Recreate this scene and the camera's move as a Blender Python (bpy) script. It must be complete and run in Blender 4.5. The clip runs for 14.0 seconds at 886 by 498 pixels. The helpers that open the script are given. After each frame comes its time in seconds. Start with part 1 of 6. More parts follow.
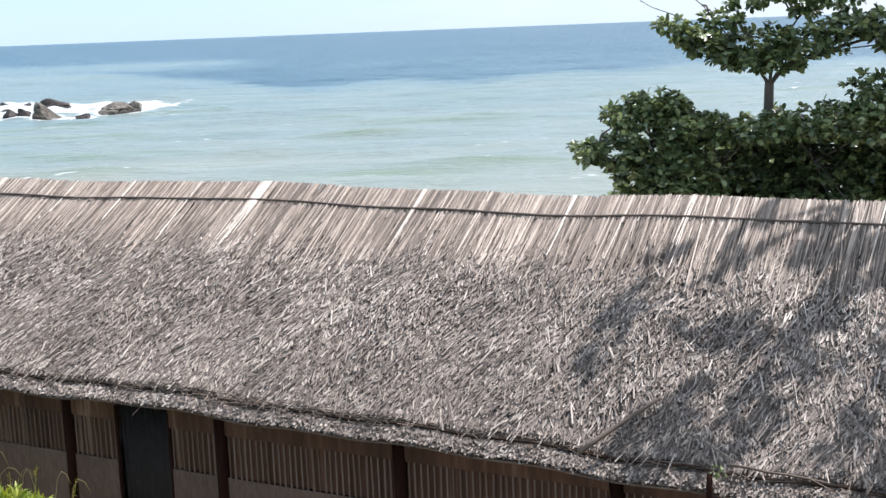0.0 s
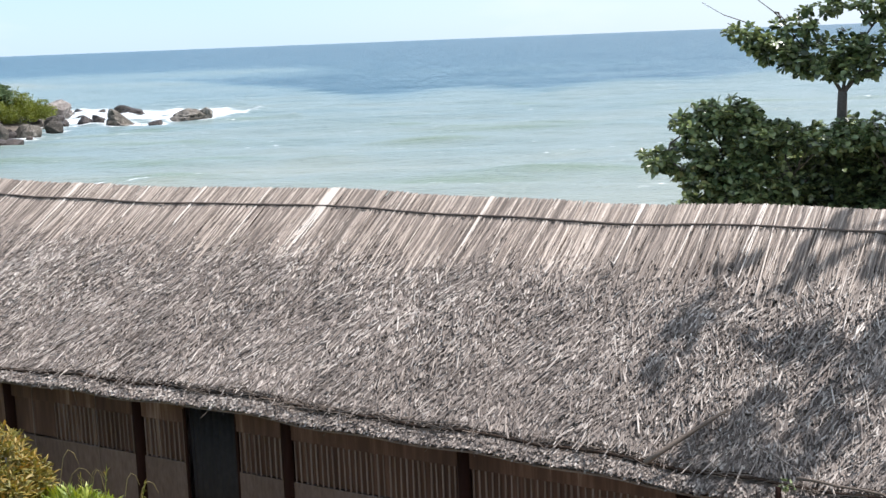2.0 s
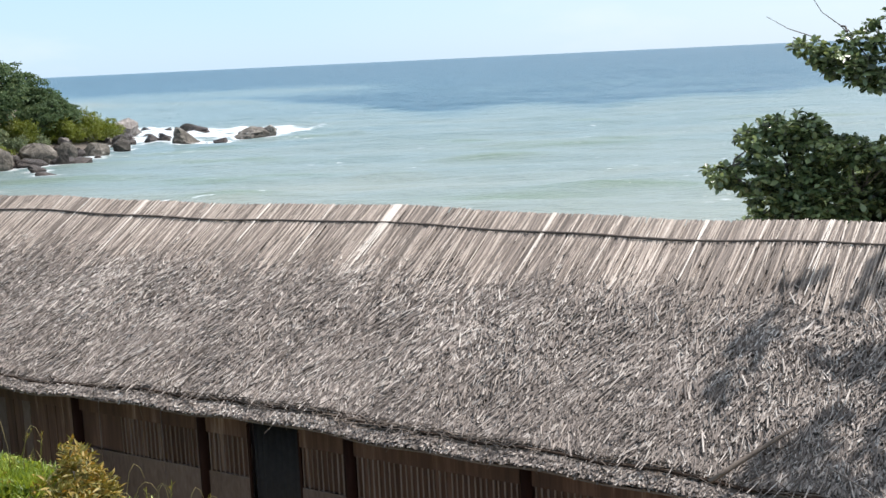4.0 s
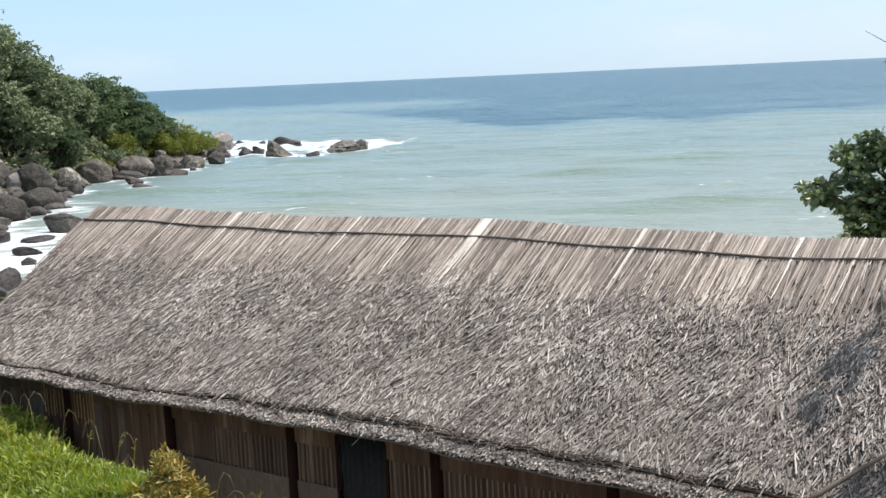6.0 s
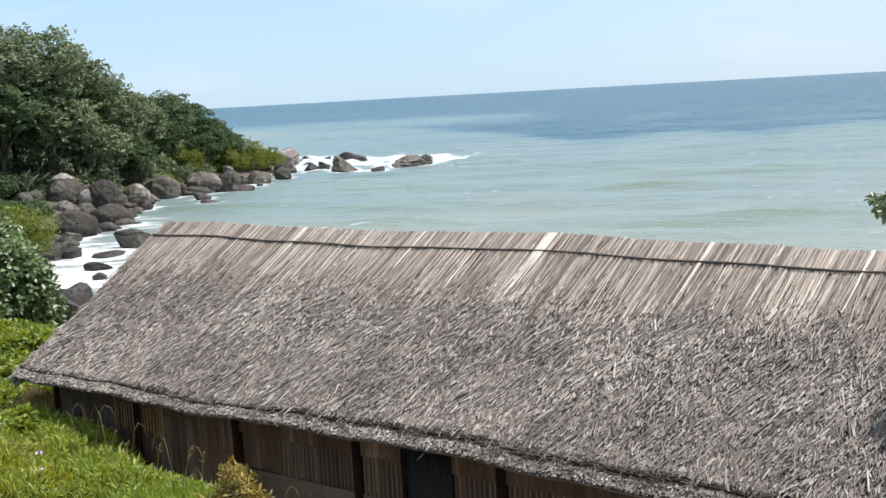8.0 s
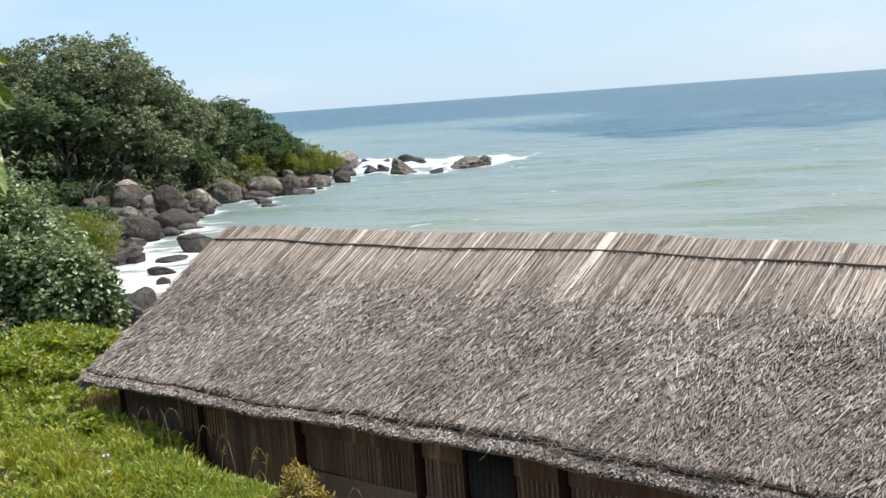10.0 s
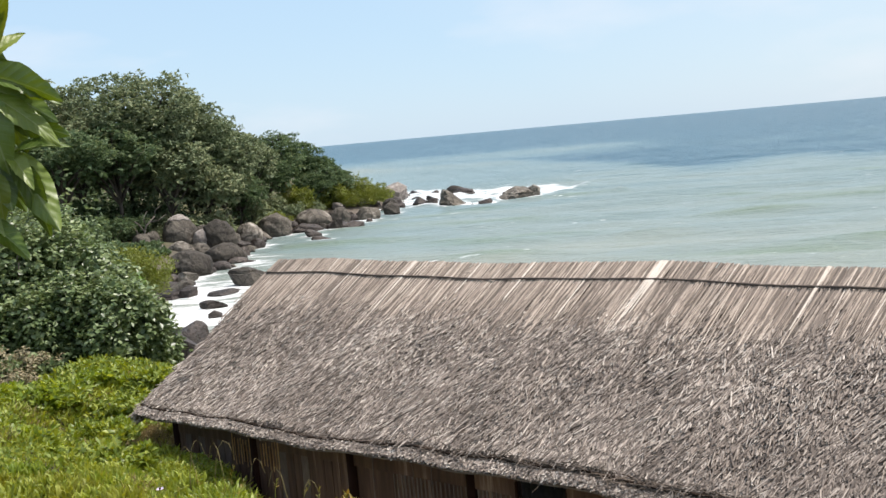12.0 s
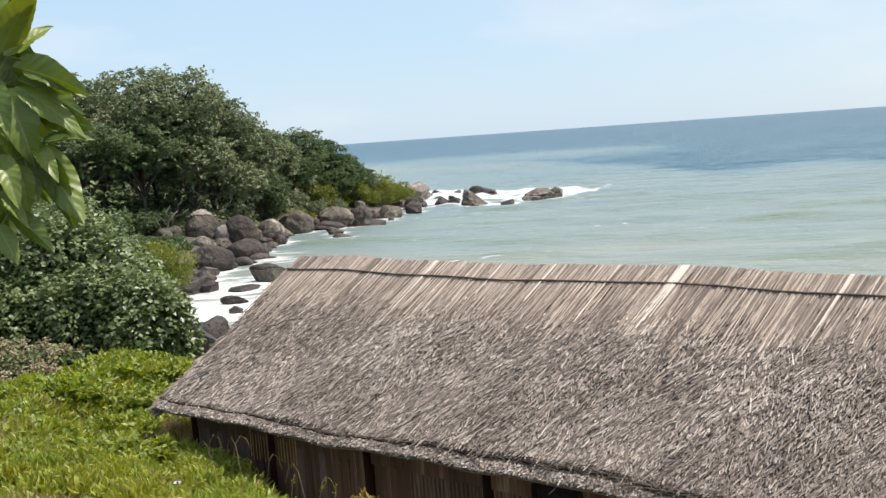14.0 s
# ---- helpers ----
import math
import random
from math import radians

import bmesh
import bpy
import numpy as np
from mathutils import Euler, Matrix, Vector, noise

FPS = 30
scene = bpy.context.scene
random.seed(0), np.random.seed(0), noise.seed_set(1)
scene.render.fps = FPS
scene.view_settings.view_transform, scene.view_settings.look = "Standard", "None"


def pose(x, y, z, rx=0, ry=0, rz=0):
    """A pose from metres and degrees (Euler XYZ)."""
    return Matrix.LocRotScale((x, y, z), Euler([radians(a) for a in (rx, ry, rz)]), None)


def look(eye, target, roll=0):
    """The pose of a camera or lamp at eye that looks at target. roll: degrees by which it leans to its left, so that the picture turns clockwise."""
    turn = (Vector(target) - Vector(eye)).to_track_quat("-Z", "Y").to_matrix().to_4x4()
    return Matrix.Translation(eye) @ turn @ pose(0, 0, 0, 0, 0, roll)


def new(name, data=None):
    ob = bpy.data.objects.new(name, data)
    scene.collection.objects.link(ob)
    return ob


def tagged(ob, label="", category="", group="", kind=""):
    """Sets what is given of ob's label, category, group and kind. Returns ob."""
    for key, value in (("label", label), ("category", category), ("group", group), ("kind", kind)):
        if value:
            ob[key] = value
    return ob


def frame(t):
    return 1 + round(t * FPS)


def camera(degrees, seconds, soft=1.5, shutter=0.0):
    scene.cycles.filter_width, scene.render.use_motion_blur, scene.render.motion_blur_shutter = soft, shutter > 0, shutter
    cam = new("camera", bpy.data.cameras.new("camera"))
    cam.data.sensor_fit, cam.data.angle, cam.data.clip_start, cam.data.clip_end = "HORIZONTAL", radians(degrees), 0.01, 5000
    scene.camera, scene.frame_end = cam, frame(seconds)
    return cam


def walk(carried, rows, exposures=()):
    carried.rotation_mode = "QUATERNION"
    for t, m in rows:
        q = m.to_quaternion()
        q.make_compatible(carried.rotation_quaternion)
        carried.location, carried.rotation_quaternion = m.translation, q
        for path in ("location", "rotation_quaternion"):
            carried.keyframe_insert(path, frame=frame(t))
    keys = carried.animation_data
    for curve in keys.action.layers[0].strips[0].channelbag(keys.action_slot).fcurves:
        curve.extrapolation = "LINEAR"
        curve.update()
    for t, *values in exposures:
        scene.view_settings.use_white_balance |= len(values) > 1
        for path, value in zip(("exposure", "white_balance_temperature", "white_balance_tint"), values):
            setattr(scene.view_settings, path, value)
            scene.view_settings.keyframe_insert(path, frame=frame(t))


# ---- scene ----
EYE = (0.0, 0.0, 9.0)
# seconds, yaw, pitch, roll: the camera stands and turns slowly to the left
PATH = [
    (0.0, 0.0, -10.017, 2.173), (0.5, 0.491, -10.245, 2.258), (1.0, 1.375, -10.287, 2.337), (1.5, 2.327, -9.938, 2.318),
    (2.0, 3.081, -9.565, 2.2), (2.5, 3.84, -9.25, 2.372), (5.0, 7.772, -8.392, 2.643), (5.5, 9.015, -8.162, 2.618),
    (6.0, 10.0, -7.856, 2.613), (6.5, 10.659, -7.512, 2.734), (7.0, 11.467, -7.29, 2.806), (7.5, 12.197, -7.053, 2.908),
    (8.0, 12.922, -7.058, 3.141), (10.5, 16.101, -6.512, 4.409), (11.0, 16.626, -6.053, 4.721), (11.5, 17.307, -5.738, 4.885),
    (12.0, 17.729, -5.257, 5.06), (12.5, 18.139, -5.386, 4.902), (13.0, 18.479, -5.136, 4.61), (13.5, 18.615, -5.051, 4.335),
    (14.0, 18.796, -5.177, 4.017)]
TURN = 27.3  # the hut's ridge runs along the x axis
cam = camera(38.84, 14.0, soft=1.5)
walk(cam, [(t, pose(*EYE, 90 + p, r, TURN + y)) for t, y, p, r in PATH],
     [(0.0, 0.56, 6200, 14), (2.5, 0.5, 6210, 13), (5.0, 0.39, 6270, 11), (8.0, 0.33, 6260, 10), (11.0, 0.33, 6540, 12), (14.0, 0.33, 6760, 13)])

# ---- daylight ----
SUN_EL, SUN_AZ = 60.0, -35.0  # azimuth counted to the left of +y
world = bpy.data.worlds.new("sky")
scene.world = world
world.use_nodes = True
wn, wl = world.node_tree.nodes, world.node_tree.links
sky = wn.new("ShaderNodeTexSky")
sky.sky_type, sky.sun_disc = "NISHITA", False
sky.sun_elevation, sky.sun_rotation = radians(SUN_EL), radians(-SUN_AZ)
sky.air_density, sky.dust_density, sky.ozone_density = 1.0, 0.25, 1.6
wn["Background"].inputs["Strength"].default_value = 0.105
# thin, pale clouds
wc, wm, wnz, wr_, wx = (wn.new("ShaderNode" + k) for k in ("TexCoord", "Mapping", "TexNoise", "ValToRGB", "Mix"))
wm.inputs["Scale"].default_value = (1.0, 1.0, 3.2)
wnz.inputs["Scale"].default_value, wnz.inputs["Detail"].default_value = 3.4, 7.0
wr_.color_ramp.elements[0].position, wr_.color_ramp.elements[1].position = 0.56, 0.9
wx.data_type = "RGBA"
wl.new(wc.outputs["Generated"], wm.inputs["Vector"])
wl.new(wm.outputs[0], wnz.inputs["Vector"])
wl.new(wnz.outputs["Fac"], wr_.inputs[0])
wl.new(wr_.outputs[0], wx.inputs["Factor"])
# sea haze: the clear sky thinned with even pale blue
wh = wn.new("ShaderNodeMix")
wh.data_type = "RGBA"
wh.inputs["Factor"].default_value = 0.72
wh.inputs["B"].default_value = (4.05, 5.7, 7.6, 1)
# the haze is whiter towards the sun
wd, wmr, wb = (wn.new("ShaderNode" + k) for k in ("VectorMath", "MapRange", "Mix"))
wd.operation, wb.data_type = "DOT_PRODUCT", "RGBA"
wd.inputs[1].default_value = (-math.sin(radians(SUN_AZ)) * math.cos(radians(SUN_EL)), math.cos(radians(SUN_AZ)) * math.cos(radians(SUN_EL)), math.sin(radians(SUN_EL)))
wmr.inputs["From Min"].default_value, wmr.inputs["From Max"].default_value = 0.15, 0.75
wb.inputs["A"].default_value, wb.inputs["B"].default_value = (4.2, 6.1, 8.0, 1), (7.4, 7.5, 7.6, 1)
wl.new(wc.outputs["Generated"], wd.inputs[0])
wl.new(wd.outputs["Value"], wmr.inputs["Value"])
wl.new(wmr.outputs[0], wb.inputs["Factor"])
wl.new(wb.outputs["Result"], wh.inputs["B"])
wl.new(sky.outputs[0], wh.inputs["A"])
wl.new(wh.outputs["Result"], wx.inputs["A"])
wx.inputs["B"].default_value = (7.0, 7.3, 7.8, 1)
wl.new(wx.outputs["Result"], wn["Background"].inputs["Color"])
sun = new("sun", bpy.data.lights.new("sun", "SUN"))
sun.data.energy, sun.data.angle, sun.data.color = 4.6, radians(0.55), (1.0, 0.955, 0.905)
sd = Vector((-math.sin(radians(SUN_AZ)) * math.cos(radians(SUN_EL)), math.cos(radians(SUN_AZ)) * math.cos(radians(SUN_EL)), math.sin(radians(SUN_EL))))
sun.matrix_world = look(sd * 60, (0, 0, 0))

# ---- materials ----


def ramp(nt, fac, stops):
    r = nt.nodes.new("ShaderNodeValToRGB")
    while len(r.color_ramp.elements) < len(stops):
        r.color_ramp.elements.new(0.5)
    for e, (p, c) in zip(r.color_ramp.elements, stops):
        e.position, e.color = p, (*c, 1)
    nt.links.new(fac, r.inputs[0])
    return r.outputs[0]


def math_node(nt, op, a, b=None, clamp=False):
    m = nt.nodes.new("ShaderNodeMath")
    m.operation, m.use_clamp = op, clamp
    for i, v in enumerate((a, b)):
        if v is None:
            continue
        if isinstance(v, (int, float)):
            m.inputs[i].default_value = v
        else:
            nt.links.new(v, m.inputs[i])
    return m.outputs[0]


def noise_node(nt, scale, detail=4.0, stretch=None, rough=0.55, heading=None):
    geo = nt.nodes.new("ShaderNodeNewGeometry")
    src = geo.outputs["Position"]
    if stretch:
        mp = nt.nodes.new("ShaderNodeMapping")
        mp.inputs["Scale"].default_value = stretch
        if heading is not None:  # stretch is a length along the heading here
            mp.vector_type = "TEXTURE"
            mp.inputs["Rotation"].default_value = (0, 0, math.radians(heading))
        nt.links.new(src, mp.inputs["Vector"])
        src = mp.outputs[0]
    n = nt.nodes.new("ShaderNodeTexNoise")
    n.inputs["Scale"].default_value, n.inputs["Detail"].default_value, n.inputs["Roughness"].default_value = scale, detail, rough
    nt.links.new(src, n.inputs["Vector"])
    return n.outputs["Fac"]


def surface(name, stops, coarse=1.0, fine=12.0, roughness=0.8, bump=0.3, bump_size=0.02, island=0.0, per_object=0.0, stretch=None, glow=0.0, specular=0.4, gain=2.2):
    """Stops of a colour ramp, driven by coarse and fine noise and by chance per piece; glow: the light let through thin leaves."""
    m = bpy.data.materials.new(name)
    m.use_nodes = True
    nt = m.node_tree
    b = nt.nodes["Principled BSDF"]
    big, small = noise_node(nt, coarse, 3.0, stretch), noise_node(nt, fine, 6.0, stretch, 0.65)
    fac = math_node(nt, "ADD", math_node(nt, "MULTIPLY", big, 0.5), math_node(nt, "MULTIPLY", small, 0.5))
    fac = math_node(nt, "ADD", math_node(nt, "MULTIPLY", math_node(nt, "SUBTRACT", fac, 0.5), gain), 0.5)
    for share, out in ((island, "isl"), (per_object, "obj")):
        if share:
            if out == "isl":
                rnd = nt.nodes.new("ShaderNodeNewGeometry").outputs["Random Per Island"]
            else:
                rnd = nt.nodes.new("ShaderNodeObjectInfo").outputs["Random"]
            fac = math_node(nt, "ADD", math_node(nt, "MULTIPLY", fac, 1 - share), math_node(nt, "MULTIPLY", rnd, share), True)
    col = ramp(nt, fac, stops)
    nt.links.new(col, b.inputs["Base Color"])
    b.inputs["Roughness"].default_value, b.inputs["Specular IOR Level"].default_value = roughness, specular
    if bump:
        bp = nt.nodes.new("ShaderNodeBump")
        bp.inputs["Strength"].default_value, bp.inputs["Distance"].default_value = bump, bump_size
        nt.links.new(small, bp.inputs["Height"])
        nt.links.new(bp.outputs[0], b.inputs["Normal"])
    if glow:
        tr = nt.nodes.new("ShaderNodeBsdfTranslucent")
        hs = nt.nodes.new("ShaderNodeHueSaturation")
        hs.inputs["Hue"].default_value, hs.inputs["Saturation"].default_value, hs.inputs["Value"].default_value = 0.475, 1.15, 1.5
        nt.links.new(col, hs.inputs["Color"])
        nt.links.new(hs.outputs[0], tr.inputs["Color"])
        mx = nt.nodes.new("ShaderNodeMixShader")
        mx.inputs[0].default_value = glow
        nt.links.new(b.outputs[0], mx.inputs[1])
        nt.links.new(tr.outputs[0], mx.inputs[2])
        nt.links.new(mx.outputs[0], nt.nodes["Material Output"].inputs["Surface"])
    return m


THATCH = surface("weathered_thatch", [(0.0, (0.036, 0.027, 0.022)), (0.33, (0.132, 0.106, 0.088)), (0.62, (0.28, 0.234, 0.197)), (1.0, (0.77, 0.695, 0.61))], 0.4, 6.5, 0.7, 0.3, 0.01, island=0.6, gain=2.15)
THATCH_BASE = surface("thatch_underlayer", [(0.0, (0.07, 0.053, 0.042)), (0.5, (0.17, 0.135, 0.108)), (1.0, (0.32, 0.265, 0.22))], 2.0, 45, 0.9, 0.8, 0.03)
REED = surface("pale_reed", [(0.0, (0.048, 0.037, 0.03)), (0.28, (0.147, 0.118, 0.096)), (0.55, (0.285, 0.23, 0.187)), (0.8, (0.49, 0.41, 0.338)), (1.0, (0.88, 0.8, 0.7))], 0.8, 25, 0.65, 0.2, 0.006, island=0.7)
REED_PIECE = surface("pale_reed_piece", [(0.0, (0.048, 0.037, 0.03)), (0.28, (0.147, 0.118, 0.096)), (0.55, (0.285, 0.23, 0.187)), (0.8, (0.49, 0.41, 0.338)), (1.0, (0.88, 0.8, 0.7))], 0.8, 25, 0.65, 0.2, 0.006, per_object=0.7)
ROPE = surface("dark_rope", [(0.0, (0.014, 0.009, 0.006)), (1.0, (0.065, 0.044, 0.032))], 4, 60, 0.95, 0.6, 0.01, specular=0.1)
ROPE_PALE = surface("weathered_rope", [(0.0, (0.05, 0.037, 0.029)), (1.0, (0.17, 0.13, 0.105))], 4, 60, 0.9, 0.6, 0.01)
PALE_PIECE = surface("bleached_reed", [(0.0, (0.5, 0.43, 0.36)), (1.0, (0.85, 0.79, 0.71))], 0.8, 25, 0.65, 0.2, 0.006, per_object=0.4)
STICK = surface("dry_stick", [(0.0, (0.05, 0.037, 0.028)), (1.0, (0.2, 0.155, 0.12))], 3, 40, 0.8, 0.4, 0.008)
DARK_WOOD = surface("dark_wood", [(0.0, (0.012, 0.005, 0.003)), (0.5, (0.024, 0.01, 0.007)), (1.0, (0.045, 0.02, 0.014))], 1.5, 14, 0.9, 0.4, 0.01, stretch=(1, 1, 0.12), specular=0.12)
SLAT = surface("bamboo_slat", [(0.0, (0.09, 0.061, 0.047)), (0.5, (0.155, 0.113, 0.09)), (1.0, (0.25, 0.195, 0.163))], 1.2, 18, 0.65, 0.3, 0.006, per_object=0.4, stretch=(1, 1, 0.15))
MAT_PANEL = surface("woven_mat_panel", [(0.0, (0.075, 0.05, 0.039)), (0.5, (0.135, 0.095, 0.076)), (1.0, (0.21, 0.158, 0.13))], 0.9, 22, 0.85, 0.5, 0.01, stretch=(1, 1, 0.3))
BACKING = surface("brown_board", [(0.0, (0.04, 0.021, 0.014)), (0.5, (0.092, 0.049, 0.032)), (0.72, (0.14, 0.08, 0.054)), (1.0, (0.34, 0.24, 0.18))], 1.6, 11, 0.8, 0.4, 0.008, stretch=(1, 1, 0.06), gain=2.8)
DARK_SHEET = surface("dark_sheet", [(0.0, (0.021, 0.0195, 0.02)), (1.0, (0.047, 0.043, 0.042))], 1, 12, 0.95, 0.1, 0.005, specular=0.1)
ROCK = surface("granite", [(0.0, (0.018, 0.014, 0.011)), (0.4, (0.056, 0.048, 0.037)), (0.72, (0.155, 0.135, 0.108)), (1.0, (0.5, 0.455, 0.39))], 0.5, 2.2, 0.75, 0.9, 0.32, per_object=0.45, gain=3.0)
PALE_ROCK = surface("pale_granite", [(0.0, (0.1, 0.085, 0.075)), (0.5, (0.25, 0.22, 0.195)), (1.0, (0.46, 0.42, 0.385))], 0.8, 3.0, 0.8, 0.9, 0.2, gain=3.0)
WET_ROCK = surface("wet_rock", [(0.0, (0.012, 0.009, 0.008)), (0.6, (0.042, 0.032, 0.026)), (1.0, (0.14, 0.11, 0.09))], 0.8, 4, 0.5, 0.9, 0.15, per_object=0.2, gain=2.8)
# darker copy of the bark below, with the crowns' shade in its colour
SHADE_BARK = surface("shaded_bark", [(0.0, (0.03, 0.024, 0.02)), (1.0, (0.11, 0.09, 0.075))], 2, 20, 0.9, 0.7, 0.02)
BARK = surface("bark", [(0.0, (0.06, 0.05, 0.042)), (1.0, (0.22, 0.19, 0.165))], 2, 20, 0.9, 0.7, 0.02)
ALMOND = surface("almond_leaf", [(0.0, (0.02, 0.026, 0.013)), (0.35, (0.075, 0.112, 0.045)), (0.7, (0.24, 0.3, 0.13)), (0.92, (0.36, 0.42, 0.21)), (1.0, (0.4, 0.33, 0.12))], 0.6, 6, 0.33, 0.15, 0.01, island=0.7, glow=0.24, specular=0.6)
BROADLEAF = surface("big_leaf", [(0.0, (0.045, 0.085, 0.013)), (0.5, (0.11, 0.17, 0.024)), (0.8, (0.185, 0.235, 0.036)), (1.0, (0.32, 0.34, 0.055))], 5, 30, 0.42, 0.25, 0.006, per_object=0.65, glow=0.2, specular=0.55)
HEDGE = surface("hedge_leaf", [(0.0, (0.025, 0.045, 0.017)), (0.5, (0.138, 0.198, 0.082)), (1.0, (0.34, 0.4, 0.205))], 0.5, 6, 0.4, 0.15, 0.01, island=0.65, glow=0.24, specular=0.5)
FOREST = surface("forest_leaf", [(0.0, (0.035, 0.055, 0.028)), (0.4, (0.131, 0.174, 0.094)), (0.72, (0.242, 0.268, 0.145)), (1.0, (0.43, 0.37, 0.21))], 0.22, 1.0, 0.65, 0.0, 0.02, island=0.5, per_object=0.2, glow=0.2, specular=0.25)
# for dark trees; also carries the wood's shade in bushes and inner trees
DARK_FOREST = surface("dark_and_shaded_leaf", [(0.0, (0.036, 0.06, 0.024)), (0.55, (0.098, 0.15, 0.075)), (1.0, (0.225, 0.265, 0.135))], 0.12, 1.2, 0.7, 0.0, 0.02, island=0.55, glow=0.35, specular=0.2)
FRESH = surface("fresh_green_leaf", [(0.0, (0.03, 0.065, 0.012)), (0.5, (0.1, 0.18, 0.03)), (1.0, (0.21, 0.32, 0.07))], 0.5, 6, 0.45, 0.1, 0.01, island=0.6, glow=0.2)
SCRUB = surface("scrub_leaf", [(0.0, (0.065, 0.095, 0.018)), (0.5, (0.165, 0.205, 0.036)), (1.0, (0.31, 0.325, 0.07))], 0.3, 2, 0.5, 0.0, 0.02, island=0.5, glow=0.2)
GRASS = surface("meadow_grass", [(0.0, (0.12, 0.11, 0.028)), (0.3, (0.2, 0.22, 0.036)), (0.65, (0.31, 0.335, 0.048)), (1.0, (0.44, 0.42, 0.1))], 1.1, 5, 0.55, 0.0, 0.01, island=0.55, glow=0.3)
VINE = surface("vine_leaf", [(0.0, (0.055, 0.09, 0.016)), (0.5, (0.185, 0.25, 0.04)), (1.0, (0.4, 0.42, 0.08))], 1.1, 5, 0.45, 0.0, 0.01, island=0.6, glow=0.3)
TALL = surface("broad_grass", [(0.0, (0.12, 0.15, 0.025)), (0.5, (0.26, 0.315, 0.05)), (1.0, (0.47, 0.48, 0.12))], 0.9, 5, 0.45, 0.0, 0.01, island=0.5, glow=0.3)
LUSH = surface("lush_grass", [(0.0, (0.07, 0.11, 0.018)), (0.5, (0.18, 0.255, 0.038)), (1.0, (0.38, 0.43, 0.09))], 1.5, 6, 0.45, 0.0, 0.01, island=0.6, glow=0.4)
STRAW = surface("dry_grass", [(0.0, (0.11, 0.085, 0.035)), (0.5, (0.25, 0.2, 0.085)), (1.0, (0.44, 0.37, 0.19))], 1.5, 6, 0.8, 0.0, 0.01, island=0.6, glow=0.2)
DRY = surface("dry_leaf", [(0.0, (0.13, 0.12, 0.06)), (0.4, (0.27, 0.24, 0.14)), (1.0, (0.5, 0.43, 0.3))], 2, 9, 0.8, 0.0, 0.01, island=0.6, glow=0.15)
RUSSET = surface("russet_leaf", [(0.0, (0.08, 0.08, 0.018)), (0.5, (0.22, 0.2, 0.045)), (1.0, (0.44, 0.28, 0.07))], 3, 10, 0.5, 0.0, 0.01, island=0.7, glow=0.25)
PETAL = surface("pale_petal", [(0.0, (0.55, 0.42, 0.6)), (1.0, (0.85, 0.78, 0.85))], 3, 30, 0.5, 0.0, 0.01, island=0.3, glow=0.3)


def ground_material():
    m = surface("ground_soil", [(0.0, (0.03, 0.03, 0.012)), (0.5, (0.065, 0.065, 0.022)), (1.0, (0.13, 0.105, 0.05))], 0.3, 3, 0.95, 0.6, 0.05)
    nt = m.node_tree
    b = nt.nodes["Principled BSDF"]
    green = b.inputs["Base Color"].links[0].from_socket
    bounce_earth = ramp(nt, noise_node(nt, 2.2, 6), [(0.3, (0.18, 0.14, 0.105)), (0.7, (0.34, 0.28, 0.21))])
    sand = ramp(nt, noise_node(nt, 1.5, 6), [(0.3, (0.06, 0.05, 0.042)), (0.7, (0.16, 0.135, 0.11))])
    sep = nt.nodes.new("ShaderNodeSeparateXYZ")
    nt.links.new(nt.nodes.new("ShaderNodeNewGeometry").outputs["Position"], sep.inputs[0])
    low = nt.nodes.new("ShaderNodeMapRange")
    low.inputs["From Min"].default_value, low.inputs["From Max"].default_value = 1.0, 1.9
    nt.links.new(sep.outputs["Z"], low.inputs["Value"])
    mx = nt.nodes.new("ShaderNodeMix")
    mx.data_type = "RGBA"
    nt.links.new(low.outputs[0], mx.inputs["Factor"])
    nt.links.new(sand, mx.inputs["A"])
    nt.links.new(green, mx.inputs["B"])
    # unseen pale ground before the hut, added to bounce light onto its wall
    bounce_strip = math_node(nt, "MULTIPLY", math_node(nt, "GREATER_THAN", sep.outputs["Y"], 8.5), math_node(nt, "LESS_THAN", sep.outputs["Z"], 4.1))
    bounce_strip = math_node(nt, "MULTIPLY", bounce_strip, math_node(nt, "GREATER_THAN", sep.outputs["X"], -19.0))
    mb = nt.nodes.new("ShaderNodeMix")
    mb.data_type = "RGBA"
    nt.links.new(bounce_strip, mb.inputs["Factor"])
    nt.links.new(mx.outputs["Result"], mb.inputs["A"])
    nt.links.new(bounce_earth, mb.inputs["B"])
    nt.links.new(mb.outputs["Result"], b.inputs["Base Color"])
    return m


